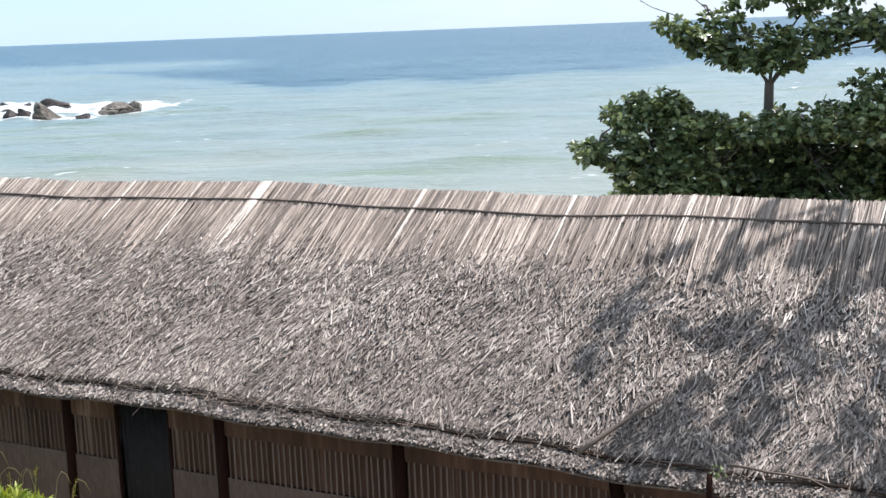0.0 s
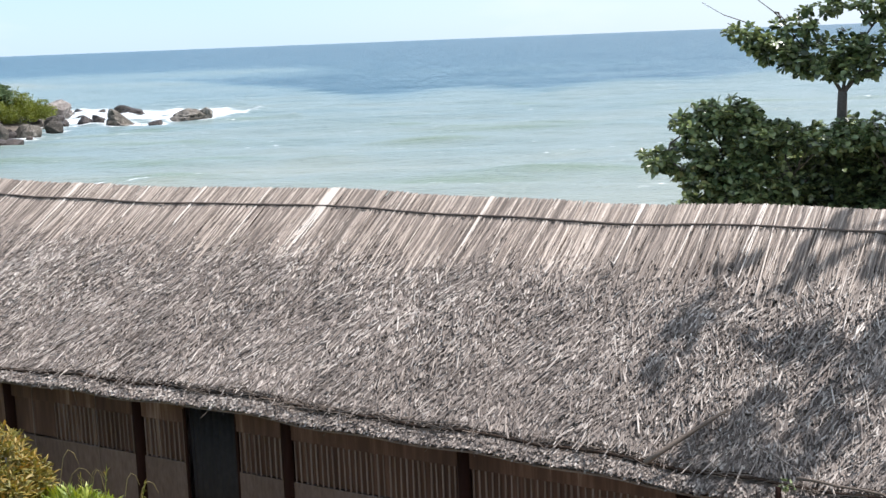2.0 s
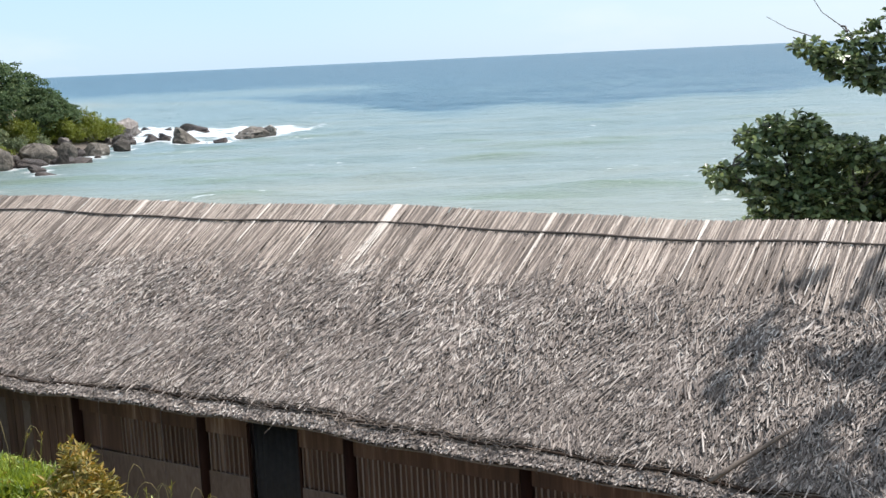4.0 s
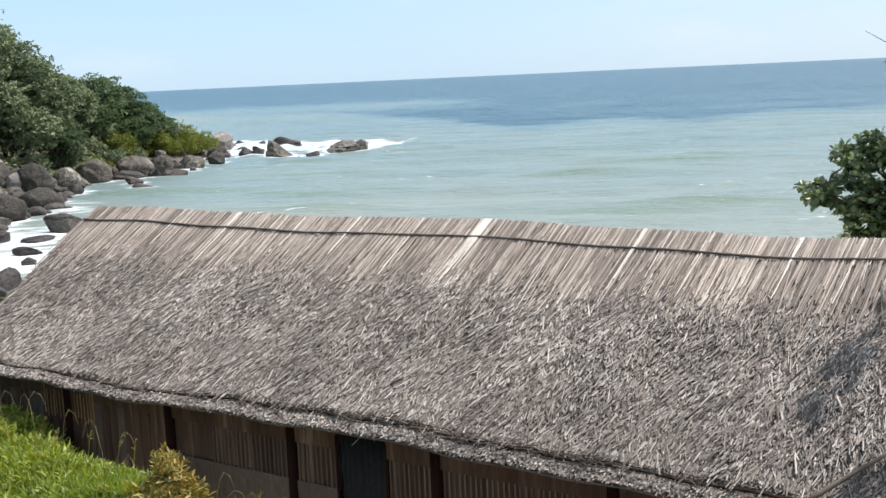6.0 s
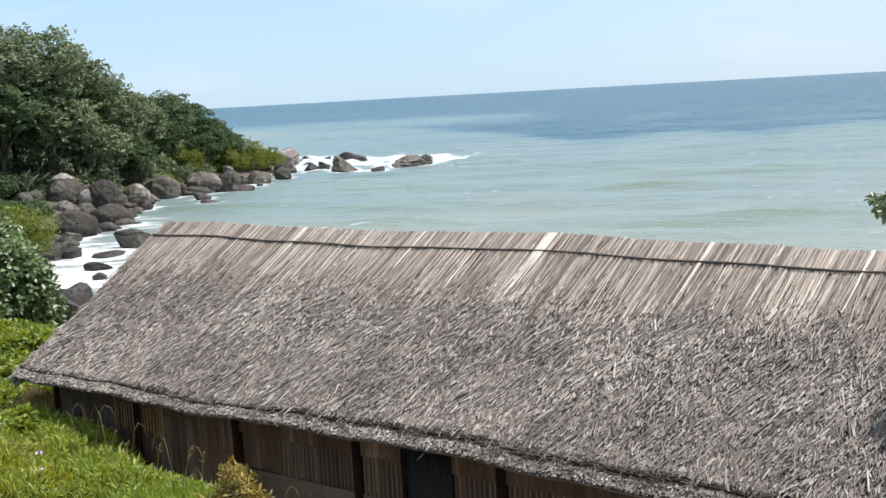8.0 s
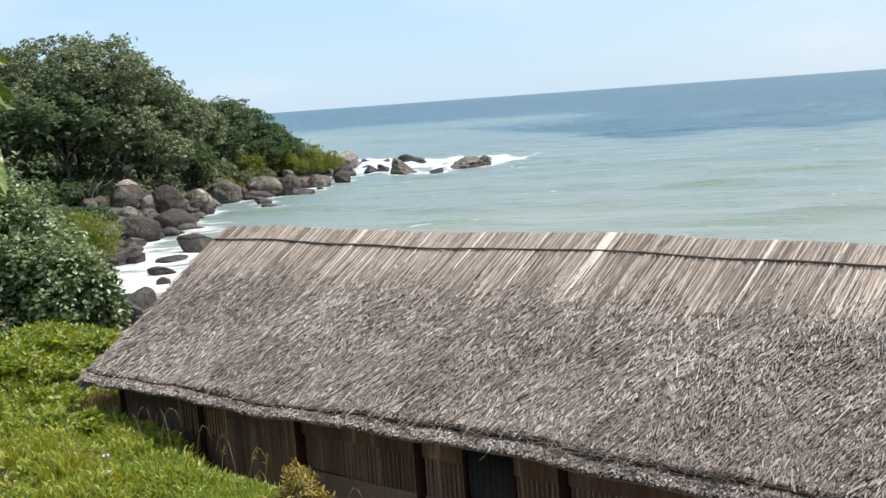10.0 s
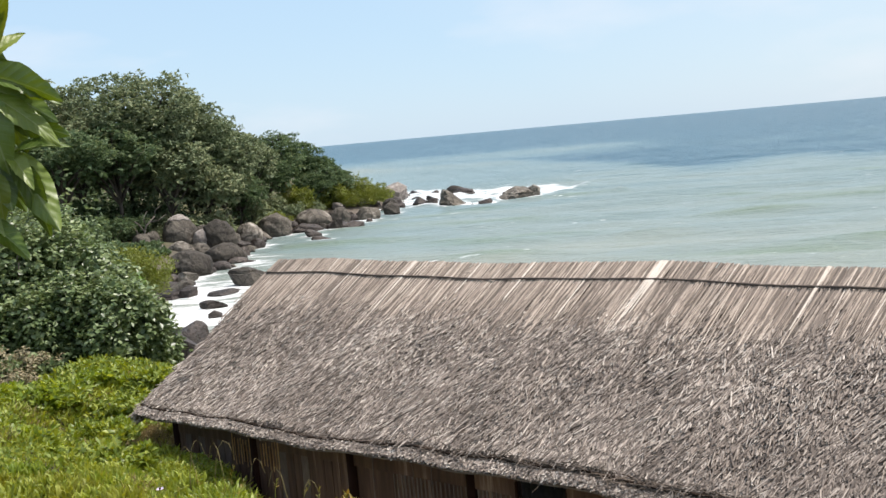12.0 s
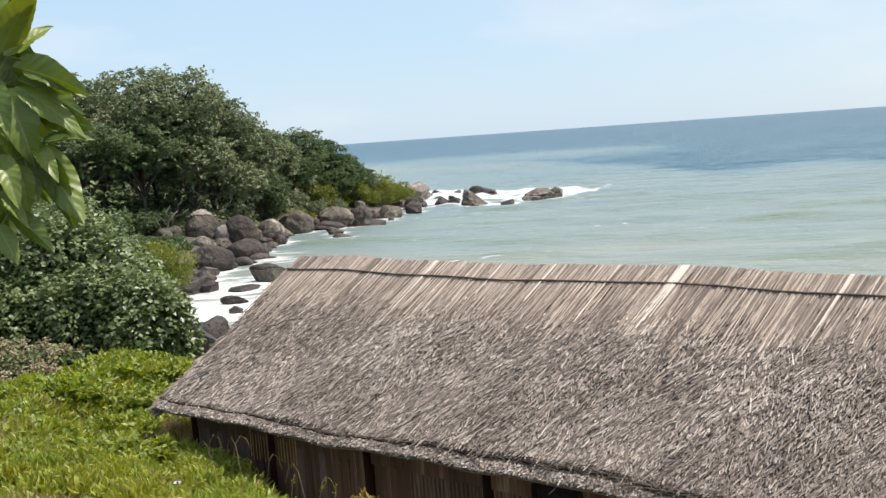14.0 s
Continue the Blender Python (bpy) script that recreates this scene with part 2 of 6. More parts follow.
def sea_material():
    m = bpy.data.materials.new("sea_water")
    m.use_nodes = True
    nt = m.node_tree
    b = nt.nodes["Principled BSDF"]
    off = nt.nodes.new("ShaderNodeAttribute")
    off.attribute_name = "offshore"
    bands = noise_node(nt, 0.012, 5, (2.6, 0.75, 1), 0.6, 33)
    patch = noise_node(nt, 0.075, 5, (2.4, 0.8, 1), 0.6, 33)
    d = math_node(nt, "ADD", off.outputs["Fac"], math_node(nt, "MULTIPLY", math_node(nt, "SUBTRACT", bands, 0.5), 0.34))
    d = math_node(nt, "ADD", d, math_node(nt, "MULTIPLY", math_node(nt, "SUBTRACT", patch, 0.5), 0.3))
    water = ramp(nt, d, [(0.0, (0.235, 0.262, 0.222)), (0.2, (0.163, 0.228, 0.228)), (0.42, (0.108, 0.186, 0.213)), (0.56, (0.039, 0.107, 0.15)), (1.0, (0.013, 0.067, 0.106))])
    # the thin green faces of the swells
    swell = nt.nodes.new("ShaderNodeAttribute")
    swell.attribute_name = "swell"
    face = nt.nodes.new("ShaderNodeMix")
    face.data_type = "RGBA"
    nt.links.new(swell.outputs["Fac"], face.inputs["Factor"])
    nt.links.new(water, face.inputs["A"])
    face.inputs["B"].default_value = (0.135, 0.19, 0.125, 1)
    water = face.outputs["Result"]
    # foam: round the rocks and along the shore, and scattered whitecaps
    foam = nt.nodes.new("ShaderNodeAttribute")
    foam.attribute_name = "foam"
    lace = noise_node(nt, 0.55, 9, (2.2, 0.8, 1), 0.72, 50)
    near = math_node(nt, "MULTIPLY", math_node(nt, "SUBTRACT", math_node(nt, "ADD", foam.outputs["Fac"], math_node(nt, "MULTIPLY", lace, 1.4)), 1.04), 5.0, True)
    caps = noise_node(nt, 0.75, 5, (1.4, 0.65, 1), 0.6, 33)
    gusts = noise_node(nt, 0.06, 3, (1.5, 1.0, 1), 0.5, 33)
    caps = math_node(nt, "ADD", caps, math_node(nt, "MULTIPLY", math_node(nt, "SUBTRACT", gusts, 0.5), 0.22))
    caps = math_node(nt, "MULTIPLY", math_node(nt, "SUBTRACT", caps, 0.672), 20.0, True)
    white = math_node(nt, "MAXIMUM", near, caps)
    mx = nt.nodes.new("ShaderNodeMix")
    mx.data_type = "RGBA"
    nt.links.new(white, mx.inputs["Factor"])
    nt.links.new(water, mx.inputs["A"])
    nt.links.new(ramp(nt, noise_node(nt, 1.3, 6, None, 0.7), [(0.3, (0.5, 0.55, 0.56)), (0.47, (0.82, 0.84, 0.84)), (0.6, (0.95, 0.96, 0.96))]), mx.inputs["B"])
    nt.links.new(mx.outputs["Result"], b.inputs["Base Color"])
    b.inputs["Roughness"].default_value, b.inputs["IOR"].default_value, b.inputs["Specular IOR Level"].default_value = 0.28, 1.33, 0.3
    chop, ripple = noise_node(nt, 0.26, 6, (1.9, 0.75, 1), 0.65, 33), noise_node(nt, 1.4, 4, (1.4, 0.8, 1), 0.55, 33)
    h = math_node(nt, "ADD", math_node(nt, "MULTIPLY", chop, 1.15), math_node(nt, "MULTIPLY", ripple, 0.14))
    bp = nt.nodes.new("ShaderNodeBump")
    bp.inputs["Strength"].default_value, bp.inputs["Distance"].default_value = 1.0, 0.85
    nt.links.new(h, bp.inputs["Height"])
    nt.links.new(bp.outputs[0], b.inputs["Normal"])
    return m


GROUND, SEA = ground_material(), sea_material()


def crack_lines(m):
    """Dark joints that run across the stone."""
    nt = m.node_tree
    b = nt.nodes["Principled BSDF"]
    col = b.inputs["Base Color"].links[0].from_socket
    geo = nt.nodes.new("ShaderNodeNewGeometry")
    warp = nt.nodes.new("ShaderNodeTexNoise")
    warp.inputs["Scale"].default_value, warp.inputs["Detail"].default_value = 0.8, 4.0
    nt.links.new(geo.outputs["Position"], warp.inputs["Vector"])
    mixv = nt.nodes.new("ShaderNodeVectorMath")
    mixv.operation = "MULTIPLY_ADD"
    mixv.inputs[1].default_value = (1.6, 1.6, 1.6)
    nt.links.new(warp.outputs["Color"], mixv.inputs[0])
    nt.links.new(geo.outputs["Position"], mixv.inputs[2])
    vor = nt.nodes.new("ShaderNodeTexVoronoi")
    vor.feature = "DISTANCE_TO_EDGE"
    vor.inputs["Scale"].default_value = 0.55
    nt.links.new(mixv.outputs[0], vor.inputs["Vector"])
    line = math_node(nt, "SUBTRACT", 1.0, math_node(nt, "MULTIPLY", vor.outputs["Distance"], 22.0), True)
    mx = nt.nodes.new("ShaderNodeMix")
    mx.data_type = "RGBA"
    nt.links.new(math_node(nt, "MULTIPLY", line, 0.75), mx.inputs["Factor"])
    nt.links.new(col, mx.inputs["A"])
    mx.inputs["B"].default_value = (0.018, 0.014, 0.012, 1)
    nt.links.new(mx.outputs["Result"], b.inputs["Base Color"])


crack_lines(ROCK)

# ---- building helpers ----
rng = np.random.default_rng(7)


def polar(az, r, z):
    """A place by its bearing (degrees to the left of +y) and distance from the lookout."""
    return Vector((-r * math.sin(radians(az)), r * math.cos(radians(az)), z))


def link_mesh(name, me, material, parent=None, label=""):
    me.materials.append(material)
    ob = new(name, me)
    ob.parent = parent
    if label:
        tagged(ob, label)
    return ob


def part(name, bm, material, parent=None, label="", smooth=False):
    me = bpy.data.meshes.new(name)
    bm.to_mesh(me)
    bm.free()
    if smooth:
        me.polygons.foreach_set("use_smooth", [True] * len(me.polygons))
    return link_mesh(name, me, material, parent, label)


def solid(name, verts, faces, material, parent=None, label="", smooth=False):
    me = bpy.data.meshes.new(name)
    me.from_pydata(verts, [], faces)
    if smooth:
        me.polygons.foreach_set("use_smooth", [True] * len(me.polygons))
    me.update()
    return link_mesh(name, me, material, parent, label)


def empty(name, place, label, category, group="", kind=""):
    ob = new(name)
    ob.location = place
    return tagged(ob, label, category, group, kind)


def box(bm, lo, hi, bevel=0.0):
    made = bmesh.ops.create_cube(bm, size=1)["verts"]
    c, s = (Vector(lo) + Vector(hi)) / 2, Vector(hi) - Vector(lo)
    for v in made:
        v.co = Vector((v.co.x * s.x, v.co.y * s.y, v.co.z * s.z)) + c
    if bevel:
        edges = list({e for v in made for e in v.link_edges})
        bmesh.ops.bevel(bm, geom=edges, offset=bevel, segments=1, affect="EDGES")


def tube(bm, pts, r0, r1, n=7, wob=0.0):
    pts = [Vector(p) for p in pts]
    rings = []
    for i, p in enumerate(pts):
        d = (pts[min(i + 1, len(pts) - 1)] - pts[max(i - 1, 0)]).normalized()
        a = d.orthogonal().normalized() if abs(d.z) > 0.95 else d.cross(Vector((0, 0, 1))).normalized()
        b = d.cross(a)
        r = r0 + (r1 - r0) * i / max(1, len(pts) - 1)
        r *= 1 + wob * (random.random() - 0.5)
        rings.append([bm.verts.new(p + r * (math.cos(k * math.tau / n) * a + math.sin(k * math.tau / n) * b)) for k in range(n)])
    for r_a, r_b in zip(rings, rings[1:]):
        for k in range(n):
            bm.faces.new((r_a[k], r_a[(k + 1) % n], r_b[(k + 1) % n], r_b[k]))
    bm.faces.new(rings[0][::-1])
    bm.faces.new(rings[-1])


def bent(a, b, sag=0.0, steps=6, jitter=0.0):
    a, b = Vector(a), Vector(b)
    out = []
    for i in range(steps + 1):
        f = i / steps
        p = a.lerp(b, f) + Vector((0, 0, sag * 4 * f * (1 - f)))
        if 0 < i < steps and jitter:
            p += Vector([random.uniform(-jitter, jitter) for _ in range(3)])
        out.append(p)
    return out


def unit(v):
    return v / np.maximum(np.linalg.norm(v, axis=1, keepdims=True), 1e-9)


def frames(along, up):
    """Rotation matrices whose y axis is along and whose z axis leans to up."""
    y = unit(along)
    x = unit(np.cross(y, up))
    z = np.cross(x, y)
    return np.stack([x, y, z], axis=2)


def scattered(tv, tf, rot, size, place):
    """Vertices and faces of many copies of a small template."""
    tv = np.asarray(tv, float)
    v = np.einsum("nij,nkj->nki", rot, tv[None] * size[:, None, :]) + place[:, None, :]
    tf = np.asarray(tf)
    f = tf[None] + (np.arange(len(place)) * len(tv))[:, None, None]
    return v.reshape(-1, 3), f.reshape(-1, tf.shape[1])


def mesh_of(name, v, f):
    me = bpy.data.meshes.new(name)
    n, k = f.shape
    me.vertices.add(len(v))
    me.vertices.foreach_set("co", np.ascontiguousarray(v, np.float32).ravel())
    me.loops.add(n * k)
    me.loops.foreach_set("vertex_index", np.ascontiguousarray(f, np.int32).ravel())
    me.polygons.add(n)
    me.polygons.foreach_set("loop_start", np.arange(0, n * k, k, dtype=np.int32))
    me.update(calc_edges=True)
    return me


# a leaf folded along its middle, 1 long along y; a flat reed with a raised back
LEAF_V = [(0, 0, 0), (-0.3, 0.35, 0.07), (0, 0.4, 0), (0.3, 0.35, 0.07), (-0.26, 0.75, 0.05), (0, 0.8, -0.03), (0.26, 0.75, 0.05), (0, 1, -0.1)]
LEAF_T = [(0, 2, 1), (0, 3, 2), (1, 2, 5), (1, 5, 4), (2, 3, 6), (2, 6, 5), (4, 5, 7), (5, 6, 7)]
SMALL_V = [(0, 0, 0), (-0.3, 0.5, 0.06), (0, 1, -0.06), (0.3, 0.5, 0.06)]
SMALL_T = [(0, 2, 1), (0, 3, 2)]
OVAL_V = [(0, 0, 0), (-0.25, 0.4, 0.05), (-0.27, 0.75, 0.04), (0, 1, -0.08), (0.27, 0.75, 0.04), (0.25, 0.4, 0.05)]
OVAL_T = [(0, 3, 2), (0, 2, 1), (0, 4, 3), (0, 5, 4)]
REED_V = [(-0.5, 0, 0), (0, 0, 1), (0.5, 0, 0), (-0.4, 1, 0), (0, 1, 0.8), (0.4, 1, 0)]
REED_T = [(0, 1, 4), (0, 4, 3), (1, 2, 5), (1, 5, 4)]


def pad_points(pads, count, shell=0.55):
    """Points in a set of ellipsoids (centre, radii), denser towards their skins."""
    w = np.array([a[1][0] * a[1][1] + a[1][0] * a[1][2] + a[1][1] * a[1][2] for a in pads])
    pick = rng.choice(len(pads), count, p=w / w.sum())
    c, r = np.array([tuple(p[0]) for p in pads])[pick], np.array([p[1] for p in pads])[pick]
    d = unit(rng.normal(size=(count, 3)))
    rad = shell + (1 - shell) * rng.random((count, 1)) ** 0.7
    rad *= 1 + 0.16 * rng.normal(size=(count, 1))
    return c + d * r * rad, d


def leaf_crown(name, pads, count, length, material, parent, per_tip=1, template=(SMALL_V, SMALL_T), width=1.0, droop=0.2, label="", facing=0.4):
    p, out = pad_points(pads, count)
    if per_tip > 1:
        p, out = np.repeat(p, per_tip, 0), np.repeat(out, per_tip, 0)
    n = len(p)
    spread = rng.normal(size=(n, 3))
    along = unit(spread * np.array([1, 1, 0.45]) + 0.5 * out + np.array([0, 0, -droop]))
    up = unit(0.8 * rng.normal(size=(n, 3)) * 0.6 + np.array([0, 0, 1.0]) + facing * out)
    size = length * rng.uniform(0.65, 1.25, (n, 1)) * np.array([[width, 1, 1]])
    v, f = scattered(*template, frames(along, up), size, p)
    return link_mesh(name, mesh_of(name, v, f), material, parent, label)


# ---- the coast ----
COAST = [(3000, 26), (60, 27), (0, 28), (-24, 26), (-38, 26.5), (-46.5, 29), (-53, 32.5), (-70.5, 43.5), (-79.5, 49.5), (-82, 54), (-87, 60.5),
         (-98.5, 69.8), (-106.5, 76.2), (-106, 80.5), (-107.5, 86.5), (-114.5, 99), (-121, 110.5), (-134, 126), (-158, 142), (-240, 200), (-3000, 900), (-3000, -3000), (3000, -3000)]


def coast_distance(x, y):
    """Metres inland (positive) or out to sea (negative)."""
    best, inside = np.full(x.shape, 1e9), np.zeros(x.shape, bool)
    for (ax, ay), (bx, by) in zip(COAST, COAST[1:] + COAST[:1]):
        dx, dy = bx - ax, by - ay
        f = np.clip(((x - ax) * dx + (y - ay) * dy) / (dx * dx + dy * dy), 0, 1)
        best = np.minimum(best, np.hypot(x - ax - f * dx, y - ay - f * dy))
        if ay != by:
            inside ^= ((ay > y) != (by > y)) & (x < (bx - ax) * (y - ay) / (by - ay) + ax)
    return np.where(inside, best, -best)


def smooth(a, b, v):
    f = np.clip((v - a) / (b - a), 0, 1)
    return f * f * (3 - 2 * f)


def land_height(x, y):
    d = coast_distance(x, y)
    r = np.hypot(x, y)
    z = np.where(d > 0, 2.1 * (1 - np.exp(-np.maximum(d, 0) / 4.0)), np.maximum(-3.0, 0.3 * d))
    z = z + 2.2 * smooth(6, 40, d) * smooth(-70, -95, x)
    gable = 1.75 * smooth(-14.5, -18.0, x) * smooth(-45, -32, x) * (1 - smooth(11.7, 12.2, y) * smooth(-19.7, -19.4, x)) * smooth(4, 13, d)
    z = z + np.where(d > 0, gable, 0)
    bank_top = 4.55 + 0.36 * smooth(-9.0, -10.8, x) - 0.7 * smooth(18, 30, r) + 2.3 * smooth(6.0, 1.5, r)
    edge = y - 8.0 - 7.4 * smooth(-20.0, -25.5, x)
    z = np.where(d > 0, z + (bank_top - z) * smooth(1.6, 0.0, edge) * smooth(0, 6, d) * smooth(-60, -40, x), z)
    turf = smooth(11.6, 10.8, y) + smooth(-20.2, -21.0, x) - smooth(11.6, 10.8, y) * smooth(-20.2, -21.0, x)
    tuft = np.sin(x * 2.3 + 1.6 * np.sin(y * 1.9)) * np.sin(y * 2.7 + 1.4 * np.sin(x * 1.3)) + 0.5 * np.sin(x * 5.1 + y * 1.2) * np.sin(y * 4.6 - x * 1.5)
    z = z + np.where(d > 6, 0.085 * tuft * turf * smooth(45, 30, r) * smooth(3, 6, r), 0)
    return z + np.where(d > 0, 0.10 * np.sin(x * 0.9 + 1.3 * np.sin(y * 0.7)) * np.sin(y * 0.8 + x * 0.3), 0) * smooth(1, 5, d)


def grid_mesh(name, xs, ys, height):
    gx, gy = np.meshgrid(xs, ys)
    v = np.stack([gx, gy, height(gx, gy)], 2).reshape(-1, 3)
    nx, ny = len(xs), len(ys)
    i = (np.arange(ny - 1)[:, None] * nx + np.arange(nx - 1)[None]).ravel()
    return mesh_of(name, v, np.stack([i, i + 1, i + nx + 1, i + nx], 1))


xs = np.concatenate([[-3000, -1500, -700, -400, -300], np.arange(-260, -60, 2.5), np.arange(-60, -30, 0.5), np.arange(-30, -12, 0.2), np.arange(-12, 8, 0.5), np.arange(8, 60, 4), [80, 150, 400, 1000, 3000]])
ys = np.concatenate([[-3000, -1500, -600, -250, -120, -60, -30], np.arange(-15, 5, 0.5), np.arange(5, 19, 0.2), np.arange(19, 35, 0.5), np.arange(35, 160, 2.5), [170, 200, 260, 400, 900]])
ground = link_mesh("ground", grid_mesh("ground", xs, ys, land_height), GROUND)
tagged(ground, "grassy hillside and sandy shore sloping down to the sea", "ground", kind="structure")
ground.data.polygons.foreach_set("use_smooth", [True] * len(ground.data.polygons))


def height_at(x, y):
    return float(land_height(np.array([float(x)]), np.array([float(y)]))[0])


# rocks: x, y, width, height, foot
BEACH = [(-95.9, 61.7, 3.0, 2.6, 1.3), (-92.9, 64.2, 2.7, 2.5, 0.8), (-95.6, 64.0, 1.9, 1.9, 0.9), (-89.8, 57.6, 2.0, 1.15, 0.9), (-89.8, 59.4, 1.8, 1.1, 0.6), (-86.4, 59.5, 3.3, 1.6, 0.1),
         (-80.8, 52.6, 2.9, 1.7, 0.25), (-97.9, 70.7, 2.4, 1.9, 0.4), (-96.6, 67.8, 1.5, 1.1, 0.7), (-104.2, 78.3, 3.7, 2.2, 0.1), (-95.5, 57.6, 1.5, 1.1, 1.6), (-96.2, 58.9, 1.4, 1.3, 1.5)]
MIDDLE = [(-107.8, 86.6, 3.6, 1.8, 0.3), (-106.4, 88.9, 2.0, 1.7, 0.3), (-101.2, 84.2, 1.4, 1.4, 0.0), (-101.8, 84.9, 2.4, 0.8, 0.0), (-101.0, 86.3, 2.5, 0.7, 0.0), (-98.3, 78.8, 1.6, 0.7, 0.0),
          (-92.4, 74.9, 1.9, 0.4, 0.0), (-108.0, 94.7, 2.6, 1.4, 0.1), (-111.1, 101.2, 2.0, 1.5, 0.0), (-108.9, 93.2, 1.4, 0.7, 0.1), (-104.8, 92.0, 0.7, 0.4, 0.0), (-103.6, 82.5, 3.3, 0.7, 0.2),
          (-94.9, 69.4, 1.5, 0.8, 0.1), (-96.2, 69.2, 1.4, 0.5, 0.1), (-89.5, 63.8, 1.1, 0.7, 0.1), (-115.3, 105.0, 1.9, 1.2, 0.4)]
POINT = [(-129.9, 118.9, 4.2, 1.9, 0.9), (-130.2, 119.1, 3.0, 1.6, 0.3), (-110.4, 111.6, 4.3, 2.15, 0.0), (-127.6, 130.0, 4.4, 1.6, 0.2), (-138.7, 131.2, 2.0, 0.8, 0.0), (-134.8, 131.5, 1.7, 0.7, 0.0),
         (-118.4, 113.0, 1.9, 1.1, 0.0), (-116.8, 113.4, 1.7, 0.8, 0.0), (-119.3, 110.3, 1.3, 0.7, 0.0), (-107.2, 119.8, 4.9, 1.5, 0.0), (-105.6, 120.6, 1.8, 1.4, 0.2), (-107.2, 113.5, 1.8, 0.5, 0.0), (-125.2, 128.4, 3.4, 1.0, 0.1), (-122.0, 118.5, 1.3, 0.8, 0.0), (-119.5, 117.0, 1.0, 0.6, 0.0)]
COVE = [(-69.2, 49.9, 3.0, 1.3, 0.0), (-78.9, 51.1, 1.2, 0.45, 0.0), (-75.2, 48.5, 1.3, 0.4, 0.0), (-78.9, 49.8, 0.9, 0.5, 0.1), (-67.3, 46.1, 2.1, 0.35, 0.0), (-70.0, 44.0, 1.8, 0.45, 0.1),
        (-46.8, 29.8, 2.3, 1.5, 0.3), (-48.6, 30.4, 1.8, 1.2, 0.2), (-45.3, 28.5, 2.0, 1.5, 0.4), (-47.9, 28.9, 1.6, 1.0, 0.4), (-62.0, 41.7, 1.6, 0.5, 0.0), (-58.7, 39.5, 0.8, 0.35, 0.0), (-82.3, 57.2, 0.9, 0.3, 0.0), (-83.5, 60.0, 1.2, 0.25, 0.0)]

# ---- the sea ----


CRESTS = ((38.7, 176.0, 0.36, 2.2), (39.6, 195.0, 0.4, 2.5), (37.2, 158.0, 0.3, 1.0))  # azimuth, distance, half width in degrees, depth


